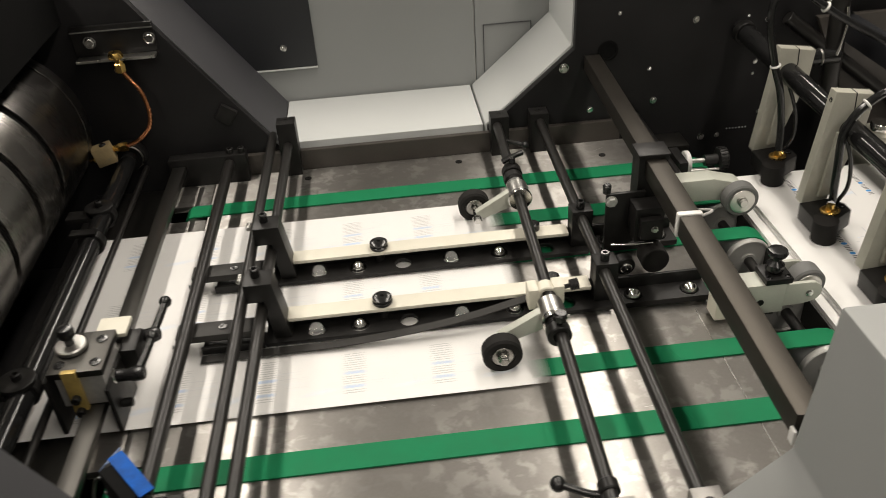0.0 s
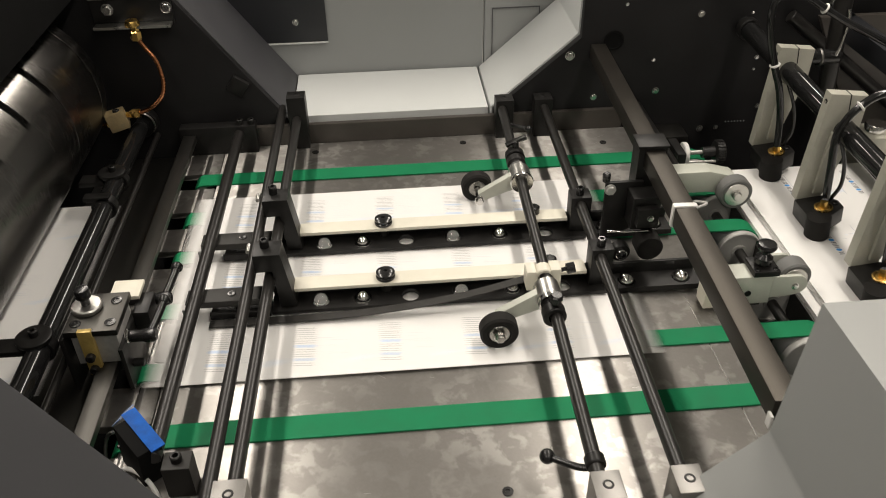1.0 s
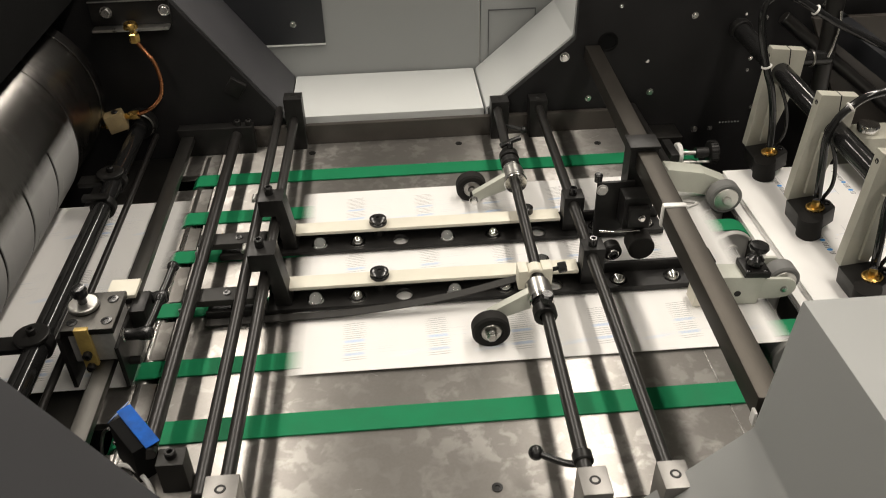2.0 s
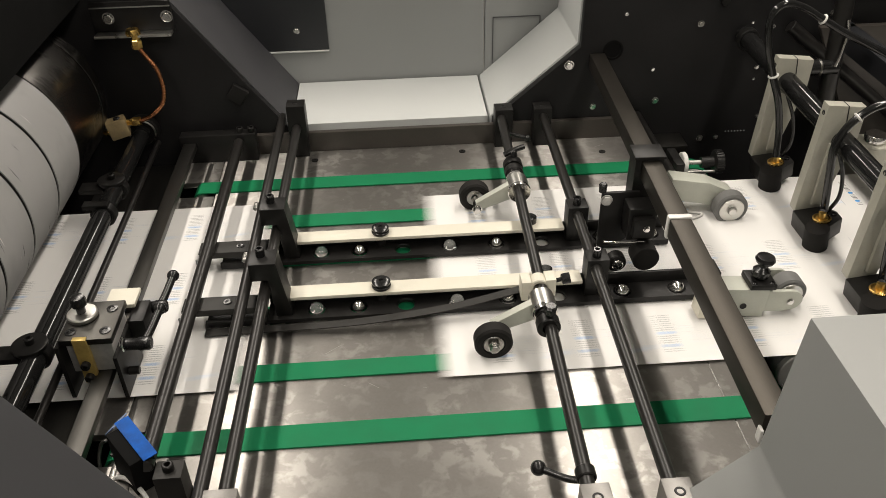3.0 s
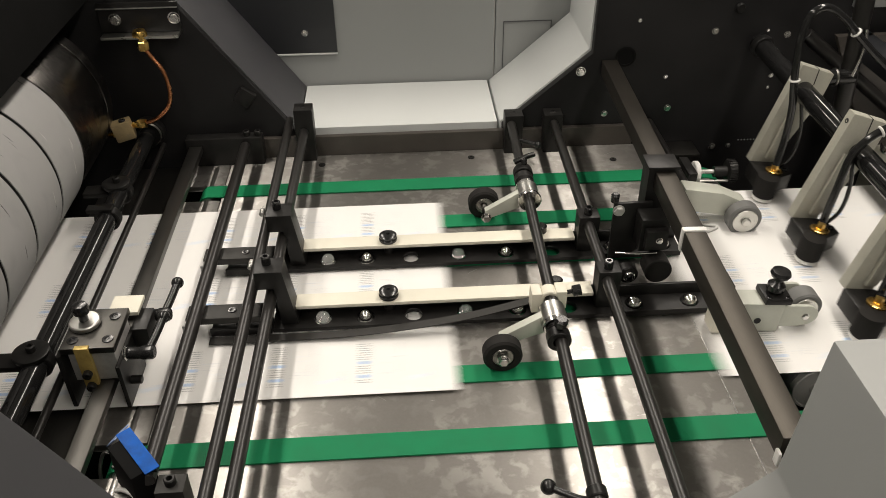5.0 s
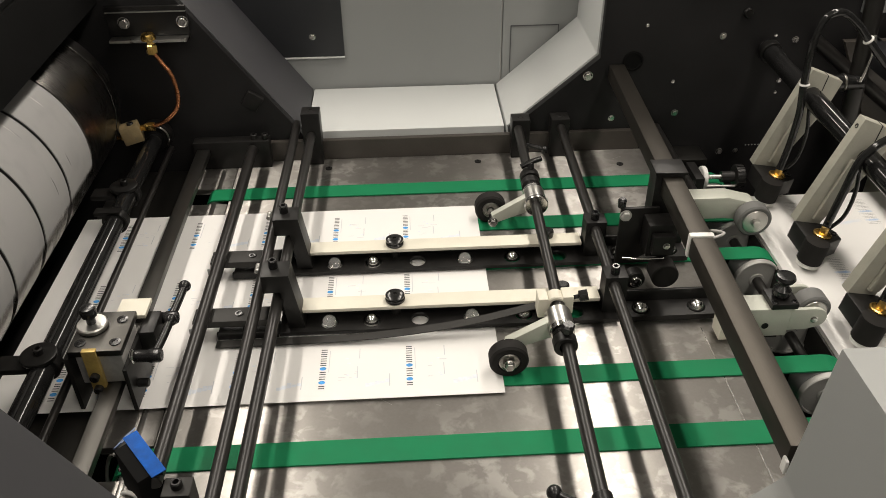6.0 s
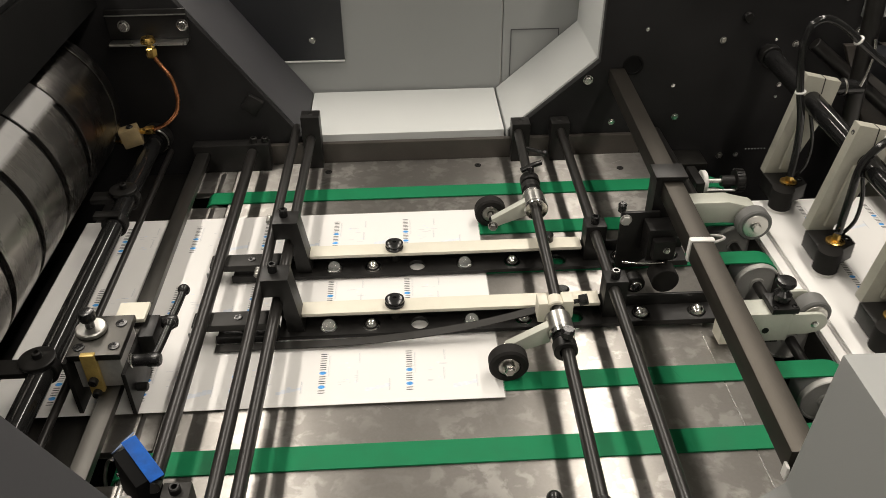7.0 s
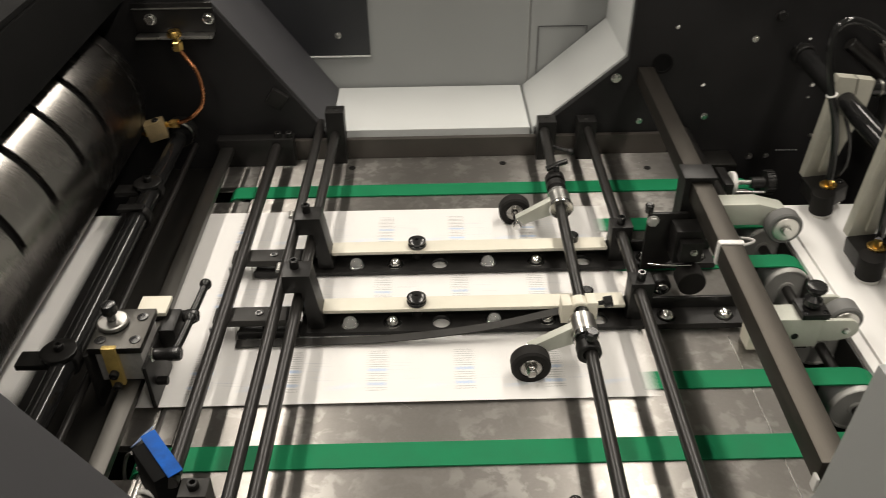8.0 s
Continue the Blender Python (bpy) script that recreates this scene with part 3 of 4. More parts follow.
end_block(-0.1645, 0.508, "small dark steel rod block with a socket screw", 0.022, 0.018, 0.033, M_BEAM, 0.010)
brk = thing("rod_bracket", (-0.21, 1.055, 0.0), "black angle bracket carrying the rod and the flat bar", "bracket")
part("plate", box(B(), -0.2585, -0.160, 1.054, 1.071, 0.0, 0.039, 0.0012), M_BLACK, brk)
for bx in (-0.1800, -0.1655):
    part("screw", socket_screw(B(), bx, 1.062, 0.039, 0.0045, 0.007), M_BLACK, brk)

# flat bar and guide plate on the infeed side
flat = thing("lay_bar", (-0.244, 0.75, 0.022), "bare steel flat bar carrying the side lay", "bar")
part("bar", box(B(), -0.254, -0.2375, 0.46, 1.0535, 0.022, 0.030, 0.0008), M_DARKBAR, flat)
part("end_cap", box(B(), -0.256, -0.2325, 0.455, 0.4598, 0.018, 0.032, 0.0008), M_BLACK, flat)
wing = setting("table_wing", box(B(), 0.3525, 0.4215, 1.040, 1.079, -0.012, -0.003, 0.001), M_DARKBAR, "dark steel wing plate at the feed end of the table", "plate")
infeed = setting("infeed_plate", box(B(), -0.345, -0.262, 0.52, 1.06, -0.014, -0.004, 0.001), M_DARKBAR, "dark steel infeed plate before the cylinder", "plate")
part("edge_bar", box(B(), -0.2615, -0.2545, 0.49, 1.06, -0.012, 0.0005, 0.0006), M_BAR, infeed, "bright steel edge bar")
part("lip", box(B(), -0.36, -0.3455, 0.52, 1.06, -0.012, -0.002, 0.0006), M_BLACK, infeed)

# ---- side lay block ----
lay = thing("side_lay", (-0.25, 0.65, 0.03), "black and steel side lay block with brass strip and knobs", "guide block")
part("body", box(B(), -0.270, -0.231, 0.627, 0.672, 0.031, 0.0635, 0.001), M_ZINC, lay)
part("top_plate", box(B(), -0.274, -0.2285, 0.6235, 0.676, 0.064, 0.0705, 0.001), M_DARKBAR, lay)
part("cheek", prism(B(), [(-0.2785, 0.0635), (-0.2745, 0.0635), (-0.2745, 0.004), (-0.2785, 0.004)], 0.622, 0.672), M_BLACK, lay)
part("cheek", prism(B(), [(-0.2305, 0.052), (-0.2265, 0.052), (-0.2265, 0.004), (-0.2305, 0.004)], 0.618, 0.672), M_BLACK, lay)
part("brass_strip", box(B(), -0.2615, -0.2495, 0.6215, 0.6265, 0.022, 0.0715, 0.0006), M_YELLOW, lay, "yellow passivated strip")
for z in (0.044, 0.030):
    part("screw", socket_screw(B(), -0.2555, 0.6213, z, 0.004, 0.005, (0, -1, 0)), M_BLACK, lay)
for sx, sy in ((-0.2375, 0.664), (-0.236, 0.634), (-0.2655, 0.634)):
    part("screw", lathe(B(), [(0.0048, 0), (0.0048, 0.0008), (0.0025, 0.001), (0.002, 0.0003), (0, 0.0003)], (sx, sy, 0.0706), (0, 0, 1), 16), M_PLASTIC, lay)
dial = part("dial", lathe(B(), [(0, 0), (0.0125, 0), (0.0132, 0.001), (0.0132, 0.004), (0.0122, 0.005), (0, 0.005)], (-0.2605, 0.655, 0.0708), (0, 0, 1), 32), M_ALU, lay, "bright knurled dial")
part("knob", lathe(B(), [(0, 0), (0.004, 0), (0.004, 0.006), (0.0065, 0.008), (0.0072, 0.013), (0.006, 0.017), (0, 0.018)], (-0.2605, 0.655, 0.0759), (0, 0, 1), 12), M_PLASTIC, dial, "black star knob")
part("wing", box(B(), -0.2495, -0.2225, 0.677, 0.702, 0.060, 0.064, 0.0006), M_CREAM, lay, "bright cream side plate")
part("arm", box(B(), -0.2265, -0.212, 0.66, 0.69, 0.03, 0.058, 0.001), M_BLACK, lay)
part("pad", lathe(B(), [(0, 0), (0.0115, 0), (0.0115, 0.005), (0.010, 0.0065), (0, 0.0065)], (-0.2460, 0.718, 0.0302), (0, 0, 1), 24), M_RUBBER, lay)
part("lug", rod(B(), (-0.2265, 0.632, 0.024), (-0.2165, 0.632, 0.024), 0.004), M_BLACK, lay)


def clamp_lever(x, y, z, dx, dy, dz):
    """Indexing clamp lever: hub along x with a handle that ends in a ball."""
    v = thing("clamp_lever", (x, y, z), "glossy black plastic clamp lever with a rounded grip", "lever", "clamp levers")
    part("hub", lathe(B(), [(0, 0), (0.0056, 0), (0.0056, 0.012), (0.0064, 0.014), (0.0064, 0.022), (0.005, 0.024), (0, 0.024)], (x, y, z), (1, 0, 0), 20), M_PLASTIC, v)
    part("ferrule", ring(B(), (x - 0.001, y, z), (1, 0, 0), 0.004, 0.0066, 0.003), M_CHROME, v)
    part("handle", tube(B(), [(x + 0.017, y, z), (x + 0.018 + dx * 0.4, y + dy * 0.4, z + dz * 0.4), (x + 0.018 + dx, y + dy, z + dz)], 0.0038), M_PLASTIC, v)
    part("grip", ball(B(), (x + 0.018 + dx, y + dy, z + dz), 0.0058), M_PLASTIC, v)
    return v


clamp_lever(-0.2225, 0.690, 0.049, 0.006, 0.037, 0.008)
clamp_lever(-0.2255, 0.638, 0.050, 0.006, 0.040, 0.006)

# blue taped sensor beside the block
sens = thing("taped_sensor", (-0.20, 0.505, 0.0), "black sensor housing wrapped in blue tape", "sensor")
SM = pose(-0.1935, 0.533, 0.035, 0, 8, -50)
FOLD = SM @ pose(-0.0232, 0, 0.0098, 0, -55, 24)
part("housing", box(B(), -0.018, 0.020, -0.016, 0.0045, -0.045, 0.0085, 0.0015, SM), M_MATT, sens)
part("tape", box(B(), -0.023, 0.0235, -0.006, 0.006, 0.0088, 0.0100, 0.0005, SM), M_BLUE, sens, "strip of blue masking tape")
part("tape_end", box(B(), -0.020, 0.0, -0.0095, 0.0070, -0.0006, 0.0004, 0.0003, FOLD), M_FADED, sens, "faded end of the tape")
part("cable", tube(B(), [(-0.226, 0.552, 0.022), (-0.236, 0.560, 0.008), (-0.240, 0.555, -0.008), (-0.238, 0.545, -0.03)], 0.0016), M_ALU, sens)
part("pale_hose", tube(B(), [(-0.2240, 0.5330, -0.006), (-0.2140, 0.5280, 0.004), (-0.2010, 0.5190, 0.008), (-0.1880, 0.5060, 0.006), (-0.1800, 0.4940, -0.006)], 0.0019), M_WHITEPL, sens, "thin pale plastic hose")
part("screw", hex_bolt(B(), (-0.2165, 0.5365, 0.022), (-0.7, -0.7, 0.0), 0.002, 0.002), M_CHROME, sens)


# ---- ball rails ----
def holed_plate(bm, x0, x1, y0, y1, z0, z1, holes, r, seg=24):
    """A flat bar, one piece, with round holes right through it."""
    yc = (y0 + y1) / 2
    cuts = [x0] + [(p + q) / 2 for p, q in zip(holes, holes[1:])] + [x1]
    cols = [[bm.verts.new((x, y, z)) for y, z in ((y0, z0), (y1, z0), (y1, z1), (y0, z1))] for x in cuts]
    n = seg // 4
    for c, a, b in zip(holes, cols, cols[1:]):
        ang = [math.pi * (-0.75 + 2 * k / seg) for k in range(seg)]
        low, high = [[bm.verts.new((c + q * math.cos(t), yc + q * math.sin(t), z)) for t in ang] for q, z in ((r, z0), (r + 0.0008, z1))]
        mid = [bm.verts.new((c + r * math.cos(t), yc + r * math.sin(t), z1 - 0.0008)) for t in ang]
        for ringv, idx in ((low, (0, 1)), (high, (3, 2))):
            corner = [a[idx[0]], b[idx[0]], b[idx[1]], a[idx[1]]]
            for s in range(4):
                arc = [ringv[(s * n + k) % seg] for k in range(n + 1)]
                bm.faces.new([corner[s], corner[(s + 1) % 4]] + arc[::-1])
        for k in range(seg):
            m = (k + 1) % seg
            bm.faces.new((low[k], low[m], mid[m], mid[k])), bm.faces.new((mid[k], mid[m], high[m], high[k]))
        bm.faces.new((a[0], b[0], b[3], a[3])), bm.faces.new((a[1], b[1], b[2], a[2]))
    bm.faces.new(cols[0]), bm.faces.new(cols[-1])
    bmesh.ops.recalc_face_normals(bm, faces=bm.faces)
    return bm


def ball_rail(y, label):
    r = thing("ball_rail", (0.05, y, 0.004), label, "ball rail", "ball rails")
    holes = [-0.064, -0.022, 0.026, 0.078, 0.130, 0.181]
    part("base_bar", holed_plate(B(), -0.112, 0.225, y - 0.0200, y + 0.0070, 0.0055, 0.0095, holes, 0.0086), M_BLACK, r)
    part("back_wall", box(B(), -0.112, 0.225, y + 0.0073, y + 0.0133, 0.0055, 0.0212, 0.0006), M_BLACK, r)
    part("cover_bar", box(B(), -0.090, 0.206, y - 0.006, y + 0.0135, 0.0215, 0.0255, 0.0008), M_CREAM, r, "long cream hold-down bar")
    for i, hx in enumerate(holes):
        if i in (0, 1, 3, 4):
            part("steel_ball", ball(B(), (hx, y - 0.0065, 0.0102), 0.0070), M_CHROME if i in (1, 4) else M_GLASS, r, "" if i in (1, 4) else "clear glass ball")
    part("knob", lathe(B(), [(0, 0), (0.009, 0), (0.0098, 0.001), (0.0098, 0.003), (0.0085, 0.004), (0.0095, 0.005), (0.0095, 0.007), (0.007, 0.0085), (0.002, 0.0085), (0.0015, 0.007), (0, 0.007)], (0.002, y + 0.004, 0.0256), (0, 0, 1), 26), M_PLASTIC, r, "black round thumb knob")
    part("knob", lathe(B(), [(0, 0), (0.007, 0), (0.007, 0.007), (0.005, 0.0085), (0, 0.0085)], (0.170, y + 0.009, 0.0256), (0, 0, 1), 20), M_PLASTIC, r)
    part("stud", rod(B(), (0.002, y + 0.004, 0.0096), (0.002, y + 0.004, 0.0214), 0.005), M_BLACK, r)
    # post on the pair of rods at the infeed end
    part("post", prism(B(), [(-0.123, 0.074), (-0.0965, 0.074), (-0.0870, 0.0096), (-0.1035, 0.0096), (-0.1065, 0.054), (-0.123, 0.054)], y - 0.014, y + 0.011, 0.001), M_BLACK, r)
    part("post_screw", socket_screw(B(), -0.112, y + 0.001, 0.074, 0.0045, 0.009), M_PLASTIC, r)
    part("clamp", box(B(), 0.208, 0.2305, y - 0.010, y + 0.010, 0.0096, 0.053, 0.001), M_BLACK, r)
    part("clamp_screw", socket_screw(B(), 0.2185, y - 0.002, 0.053, 0.0045, 0.009), M_PLASTIC, r)
    for k in range(5):
        part("stud_thread", ring(B(), (-0.1345, y + 0.028 + 0.0026 * k, 0.050), (0, 1, 0), 0.0005, 0.0026, 0.0018, 14, 0.0004), M_ALU, r)
    # trailing arm with a small nip roller
    part("arm", box(B(), -0.194, -0.1125, y - 0.0195, y + 0.002, 0.0185, 0.0265, 0.0016), M_BEAM, r)
    part("arm_rail", box(B(), -0.172, -0.1125, y - 0.022, y - 0.0185, 0.0055, 0.0135, 0.0008), M_BLACK, r)
    part("nip_roller", rod(B(), (-0.1915, y - 0.0175, 0.0118), (-0.1915, y, 0.0118), 0.0064), M_GREY, r)
    part("foot", box(B(), -0.172, -0.1125, y - 0.018, y - 0.001, 0.0055, 0.0095, 0.0008), M_BLACK, r)
    part("spacer", rod(B(), (-0.143, y - 0.0095, 0.0096), (-0.143, y - 0.0095, 0.0184), 0.006), M_RUBBER, r)
    part("roller_fork", box(B(), -0.198, -0.1885, y - 0.0205, y - 0.0182, 0.0050, 0.0184, 0.0006), M_GREY, r)
    part("arm_screw", lathe(B(), [(0.004, 0), (0.004, 0.0008), (0.0018, 0.001), (0, 0.0004)], (-0.150, y - 0.0085, 0.0266), (0, 0, 1), 14), M_PLASTIC, r)
    return r


ball_rail(0.7275, "black ball rail with cream hold-down bar and steel balls")
ball_rail(0.8245, "black ball rail with cream hold-down bar and steel balls")
strap = thing("leaf_strap", (0.02, 0.70, 0.01), "long dark bent leaf spring strap", "strap")
bm = B()
line = spline([(-0.172, 0.6985, 0.0055), (-0.113, 0.6985, 0.006), (-0.024, 0.6980, 0.0085), (0.069, 0.7010, 0.018), (0.150, 0.7090, 0.032)], 8)
rows_ = [[bm.verts.new(p + Vector((0, dy, dz))) for dy, dz in ((-0.005, 0), (0.005, 0.0), (0.005, 0.001), (-0.005, 0.001))] for p in line]
for a, b in zip(rows_, rows_[1:]):
    for k in range(4):
        bm.faces.new((a[k], a[(k + 1) % 4], b[(k + 1) % 4], b[k]))
bm.faces.new(rows_[0][::-1]), bm.faces.new(rows_[-1])
bmesh.ops.recalc_face_normals(bm, faces=bm.faces)
part("band", bm, M_BEAM, strap)


# ---- sheet wheels on the rod ----
WHEELS = []


def wheel_arm(px, py, wx, wy, label):
    """Cast arm on the rod with a rubber-tyred wheel at its end."""
    pz, wz = 0.043, 0.0195
    a = thing("wheel_arm", (px, py, pz), label, "wheel arm", "wheel arms")
    s = 1 if wy < py else -1
    part("hub", ring(B(), (px, py, pz), (0, 1, 0), 0.006, 0.0125, 0.022, 28), M_ALU, a)
    part("collar", ring(B(), (px, py - s * 0.013, pz), (0, 1, 0), 0.006, 0.0118, 0.006, 28), M_CHROME, a)
    d = Vector((wx - px, 0, wz - pz))
    n = Vector((-d.z, 0, d.x)).normalized()
    p0, p1 = Vector((px, 0, pz)) + d * 0.08, Vector((wx, 0, wz)) - d * 0.02
    pts = [p0 + n * 0.010, p0 - n * 0.010, p1 - n * 0.0055, p1 + n * 0.0055]
    part("arm", prism(B(), [(q.x, q.z) for q in pts], py - 0.006, py + 0.003, 0.0012), M_CREAMARM, a, "cast light grey arm")
    ya = wy
    part("axle", rod(B(), (wx, min(py, ya) - 0.012, wz), (wx, max(py, ya) + 0.003, wz), 0.0035), M_CHROME, a)
    part("axle_bolt", hex_bolt(B(), (wx, min(py, ya) - 0.0095, wz), (0, -1, 0), 0.0048, 0.005), M_CHROME, a)
    w = part("wheel", ring(B(), (0, 0, 0), (0, 1, 0), 0.0045, 0.0105, 0.014, 28), M_BAR, a, "grey steel wheel core")
    w.data.transform(Matrix.Translation(ORIGIN[a.name]))
    w.location = Vector((wx, ya, wz)) - ORIGIN[a.name]
    ORIGIN[w.name] = Vector((0, 0, 0))
    part("tyre", ring(B(), (0, 0, 0), (0, 1, 0), 0.0107, 0.0182, 0.015, 40, 0.002), M_RUBBER, w, "black foam rubber tyre")
    WHEELS.append((w, w.location.copy()))
    part("spring_collar", ring(B(), (px, py - s * 0.030, pz), (0, 1, 0), 0.006, 0.011, 0.012, 28), M_BLACK, a)
    for i in range(3):
        part("spring", ring(B(), (px, py - s * (0.0185 + i * 0.0025), pz), (0, 1, 0), 0.0075, 0.0095, 0.0014, 24, 0.0005), M_BLACK, a)
    if s > 0:
        part("thumb_screw", lathe(B(), [(0, 0), (0.003, 0), (0.003, 0.004), (0.006, 0.005), (0.0065, 0.011), (0.005, 0.013), (0, 0.013)], (px, py - 0.030, pz + 0.010), (0.1, 0, 1), 8), M_PLASTIC, a)
    else:
        part("end_disc", ring(B(), (px, py - 0.0135, pz), (0, 1, 0), 0.0062, 0.0135, 0.005, 28), M_CHROME, a, "bright end disc")
    return a


def wheel_arm_far():
    px, py, wx, wy = 0.1625, 0.884, 0.1145, 0.906
    return wheel_arm(px, py, wx, wy, "cast grey wheel arm with a black rubber wheel")


wheel_arm(0.1545, 0.668, 0.1055, 0.648, "cast grey wheel arm with a black rubber wheel")
wheel_arm_far()
ck = thing("cream_collar", (0.156, 0.700, 0.043), "cream clamp collar with a black knurled screw on the rod", "collar")
part("block", box(B(), 0.138, 0.1475, 0.690, 0.707, 0.030, 0.052, 0.001), M_CREAM, ck)
part("block", box(B(), 0.1615, 0.172, 0.692, 0.708, 0.032, 0.052, 0.001), M_CREAM, ck)
part("bridge", ring(B(), (0.1555, 0.699, 0.043), (0, 1, 0), 0.006, 0.0095, 0.014), M_CREAM, ck)
part("screw", lathe(B(), [(0, 0), (0.0022, 0), (0.0022, 0.006), (0.0055, 0.007), (0.0055, 0.015), (0, 0.015)], (0.172, 0.700, 0.045), (1, 0, 0.2), 14), M_PLASTIC, ck)
tee = thing("thumb_clamp", (0.166, 0.945, 0.05), "black wing thumb screw on a rod collar", "collar")
part("band", ring(B(), (0.1635, 0.930, 0.043), (0, 1, 0), 0.006, 0.0115, 0.012), M_BLACK, tee)
part("wing", tube(B(), [(0.153, 0.935, 0.056), (0.165, 0.938, 0.060), (0.178, 0.942, 0.062)], 0.0032), M_PLASTIC, tee)
part("stem", rod(B(), (0.1645, 0.933, 0.053), (0.1645, 0.936, 0.060), 0.004), M_PLASTIC, tee)
lv = thing("rod_lever", (0.14, 0.48, 0.03), "black ball-ended locking lever on the rod", "lever")
part("handle", tube(B(), [(0.150, 0.470, 0.034), (0.140, 0.474, 0.032), (0.121, 0.488, 0.029)], 0.0029), M_PLASTIC, lv)
part("grip", ball(B(), (0.121, 0.488, 0.029), 0.0062), M_PLASTIC, lv)
part("hub", ring(B(), (0.1525, 0.468, 0.043), (0, 1, 0), 0.006, 0.0078, 0.010), M_BLACK, lv)
lv2 = thing("rod_lever", (0.19, 1.035, 0.03), "black ball-ended locking lever on the rod", "lever")
part("handle", tube(B(), [(0.168, 1.04, 0.03), (0.185, 1.035, 0.028), (0.198, 1.03, 0.026)], 0.003), M_PLASTIC, lv2)
part("grip", ball(B(), (0.198, 1.03, 0.026), 0.005), M_PLASTIC, lv2)

# ---- square beam and what it carries ----
beam = thing("square_beam", (0.29, 0.8, 0.09), "blackened square steel beam across the feed end", "beam")
BM = pose(0.2842, 0.79, 0.110, 0, 0, -1.8)
part("bar", box(B(), -0.0098, 0.0098, -0.345, 0.288, -0.010, 0.010, 0.001, BM), M_BEAMSTEEL, beam)
part("end_tape", box(B(), -0.0118, -0.0094, -0.3495, -0.3430, -0.013, -0.0010, 0.0009, BM), M_WHITEPL, beam, "crumpled white tape on the bar's end")
part("clamp", box(B(), -0.0165, 0.0130, 0.002, 0.026, -0.065, 0.0125, 0.001, BM), M_BLACK, beam)
part("clamp_cap", box(B(), -0.0180, 0.0145, 0.000, 0.028, 0.0128, 0.016, 0.001, BM), M_BLACK, beam)
part("cable_tie", box(B(), -0.0115, 0.0115, -0.105, -0.098, -0.0125, 0.0118, 0.0025, BM), M_WHITEPL, beam, "white cable tie round the beam")
part("lead", tube(B(), [(0.293, 0.692, 0.114), (0.304, 0.698, 0.113), (0.311, 0.712, 0.106), (0.306, 0.728, 0.097), (0.296, 0.738, 0.086)], 0.0014), M_LEAD, beam)

det = thing("sheet_detector", (0.262, 0.80, 0.03), "black double sheet detector box with screws", "detector")
part("plate", prism(B(), [(0.235, 0.088), (0.275, 0.088), (0.275, 0.035), (0.25, 0.02), (0.235, 0.02)], 0.786, 0.790, 0.0008), M_BLACK, det)
part("body", box(B(), 0.2585, 0.288, 0.762, 0.7855, 0.044, 0.082, 0.0015), M_BLACK, det)
part("box", box(B(), 0.262, 0.284, 0.7525, 0.7615, 0.052, 0.074, 0.001), M_BLACK, det)
for dx, dz in ((0.240, 0.080),):
    part("nut", hex_bolt(B(), (dx, 0.7858, dz), (0, -1, 0), 0.0052, 0.004), M_ZINC, det)
part("knob", lathe(B(), [(0, 0), (0.004, 0), (0.0045, 0.008), (0.003, 0.010), (0, 0.010)], (0.236, 0.79, 0.088), (0, 0, 1), 14), M_PLASTIC, det)
part("screw", hex_bolt(B(), (0.275, 0.7522, 0.064), (0, -1, 0), 0.003, 0.003), M_CHROME, det)
part("feeler", tube(B(), [(0.236, 0.765, 0.042), (0.25, 0.758, 0.045), (0.276, 0.756, 0.046)], 0.0013), M_CHROME, det)
part("spring_roller", ring(B(), (0.247, 0.752, 0.026), (0, 1, 0), 0.005, 0.010, 0.012), M_BLACK, det)
part("hub", ring(B(), (0.247, 0.7445, 0.026), (0, 1, 0), 0.0035, 0.006, 0.004), M_CHROME, det)
part("roller", rod(B(), (0.277, 0.745, 0.03), (0.277, 0.765, 0.03), 0.014, 28), M_RUBBER, det)
for i, yy in enumerate((0.7195, 0.8175)):
    sh = thing("feed_shoe", (0.27, yy, 0.006), "black channel with two steel balls at the feed end", "ball rail", "feed shoes")
    part("channel", holed_plate(B(), 0.233, 0.3215, yy - 0.0125, yy + 0.0125, 0.0052, 0.0115, [0.2475, 0.304], 0.0085), M_BLACK, sh)
    part("wall", box(B(), 0.233, 0.3215, yy + 0.0128, yy + 0.016, 0.0052, 0.024, 0.0006), M_BLACK, sh)
    for hx in (0.2475, 0.304):
        part("steel_ball", ball(B(), (hx, yy, 0.0115), 0.0078), M_CHROME, sh)

# pull roller arms, keyed below
ROLL_ARMS = []


def rounded_end(x0, x1, z_top, z_low, cx, cz, r):
    """Outline of a bar from x0 that ends in a half circle about (cx, cz)."""
    arc = [(cx + r * math.cos(t), cz + r * math.sin(t)) for t in [math.pi * (0.5 - k / 8) for k in range(9)]]
    return [(x0, z_low), (x0, z_top), (x1, z_top)] + arc + [(x1, z_low)]


def drop_roller(a, rx, y_roll, rz, rr, width):
    w = part("roller", ring(B(), (0, 0, 0), (0, 1, 0), 0.004, rr, width, 40, 0.0018), M_GREYRUBBER, a, "grey rubber roller")
    w.data.transform(Matrix.Translation(ORIGIN[a.name]))
    w.location = Vector((rx, y_roll, rz)) - ORIGIN[a.name]
    ORIGIN[w.name] = Vector((0, 0, 0))
    part("rim", ring(B(), (0, -width / 2 - 0.0002, 0), (0, 1, 0), 0.005, rr * 0.74, 0.0016, 36, 0.0005), M_ALU, w, "bright steel rim disc")
    part("bolt", hex_bolt(B(), (0, -width / 2 - 0.0005, 0), (0, -1, 0), 0.0055, 0.005), M_ALU, w)
    return w


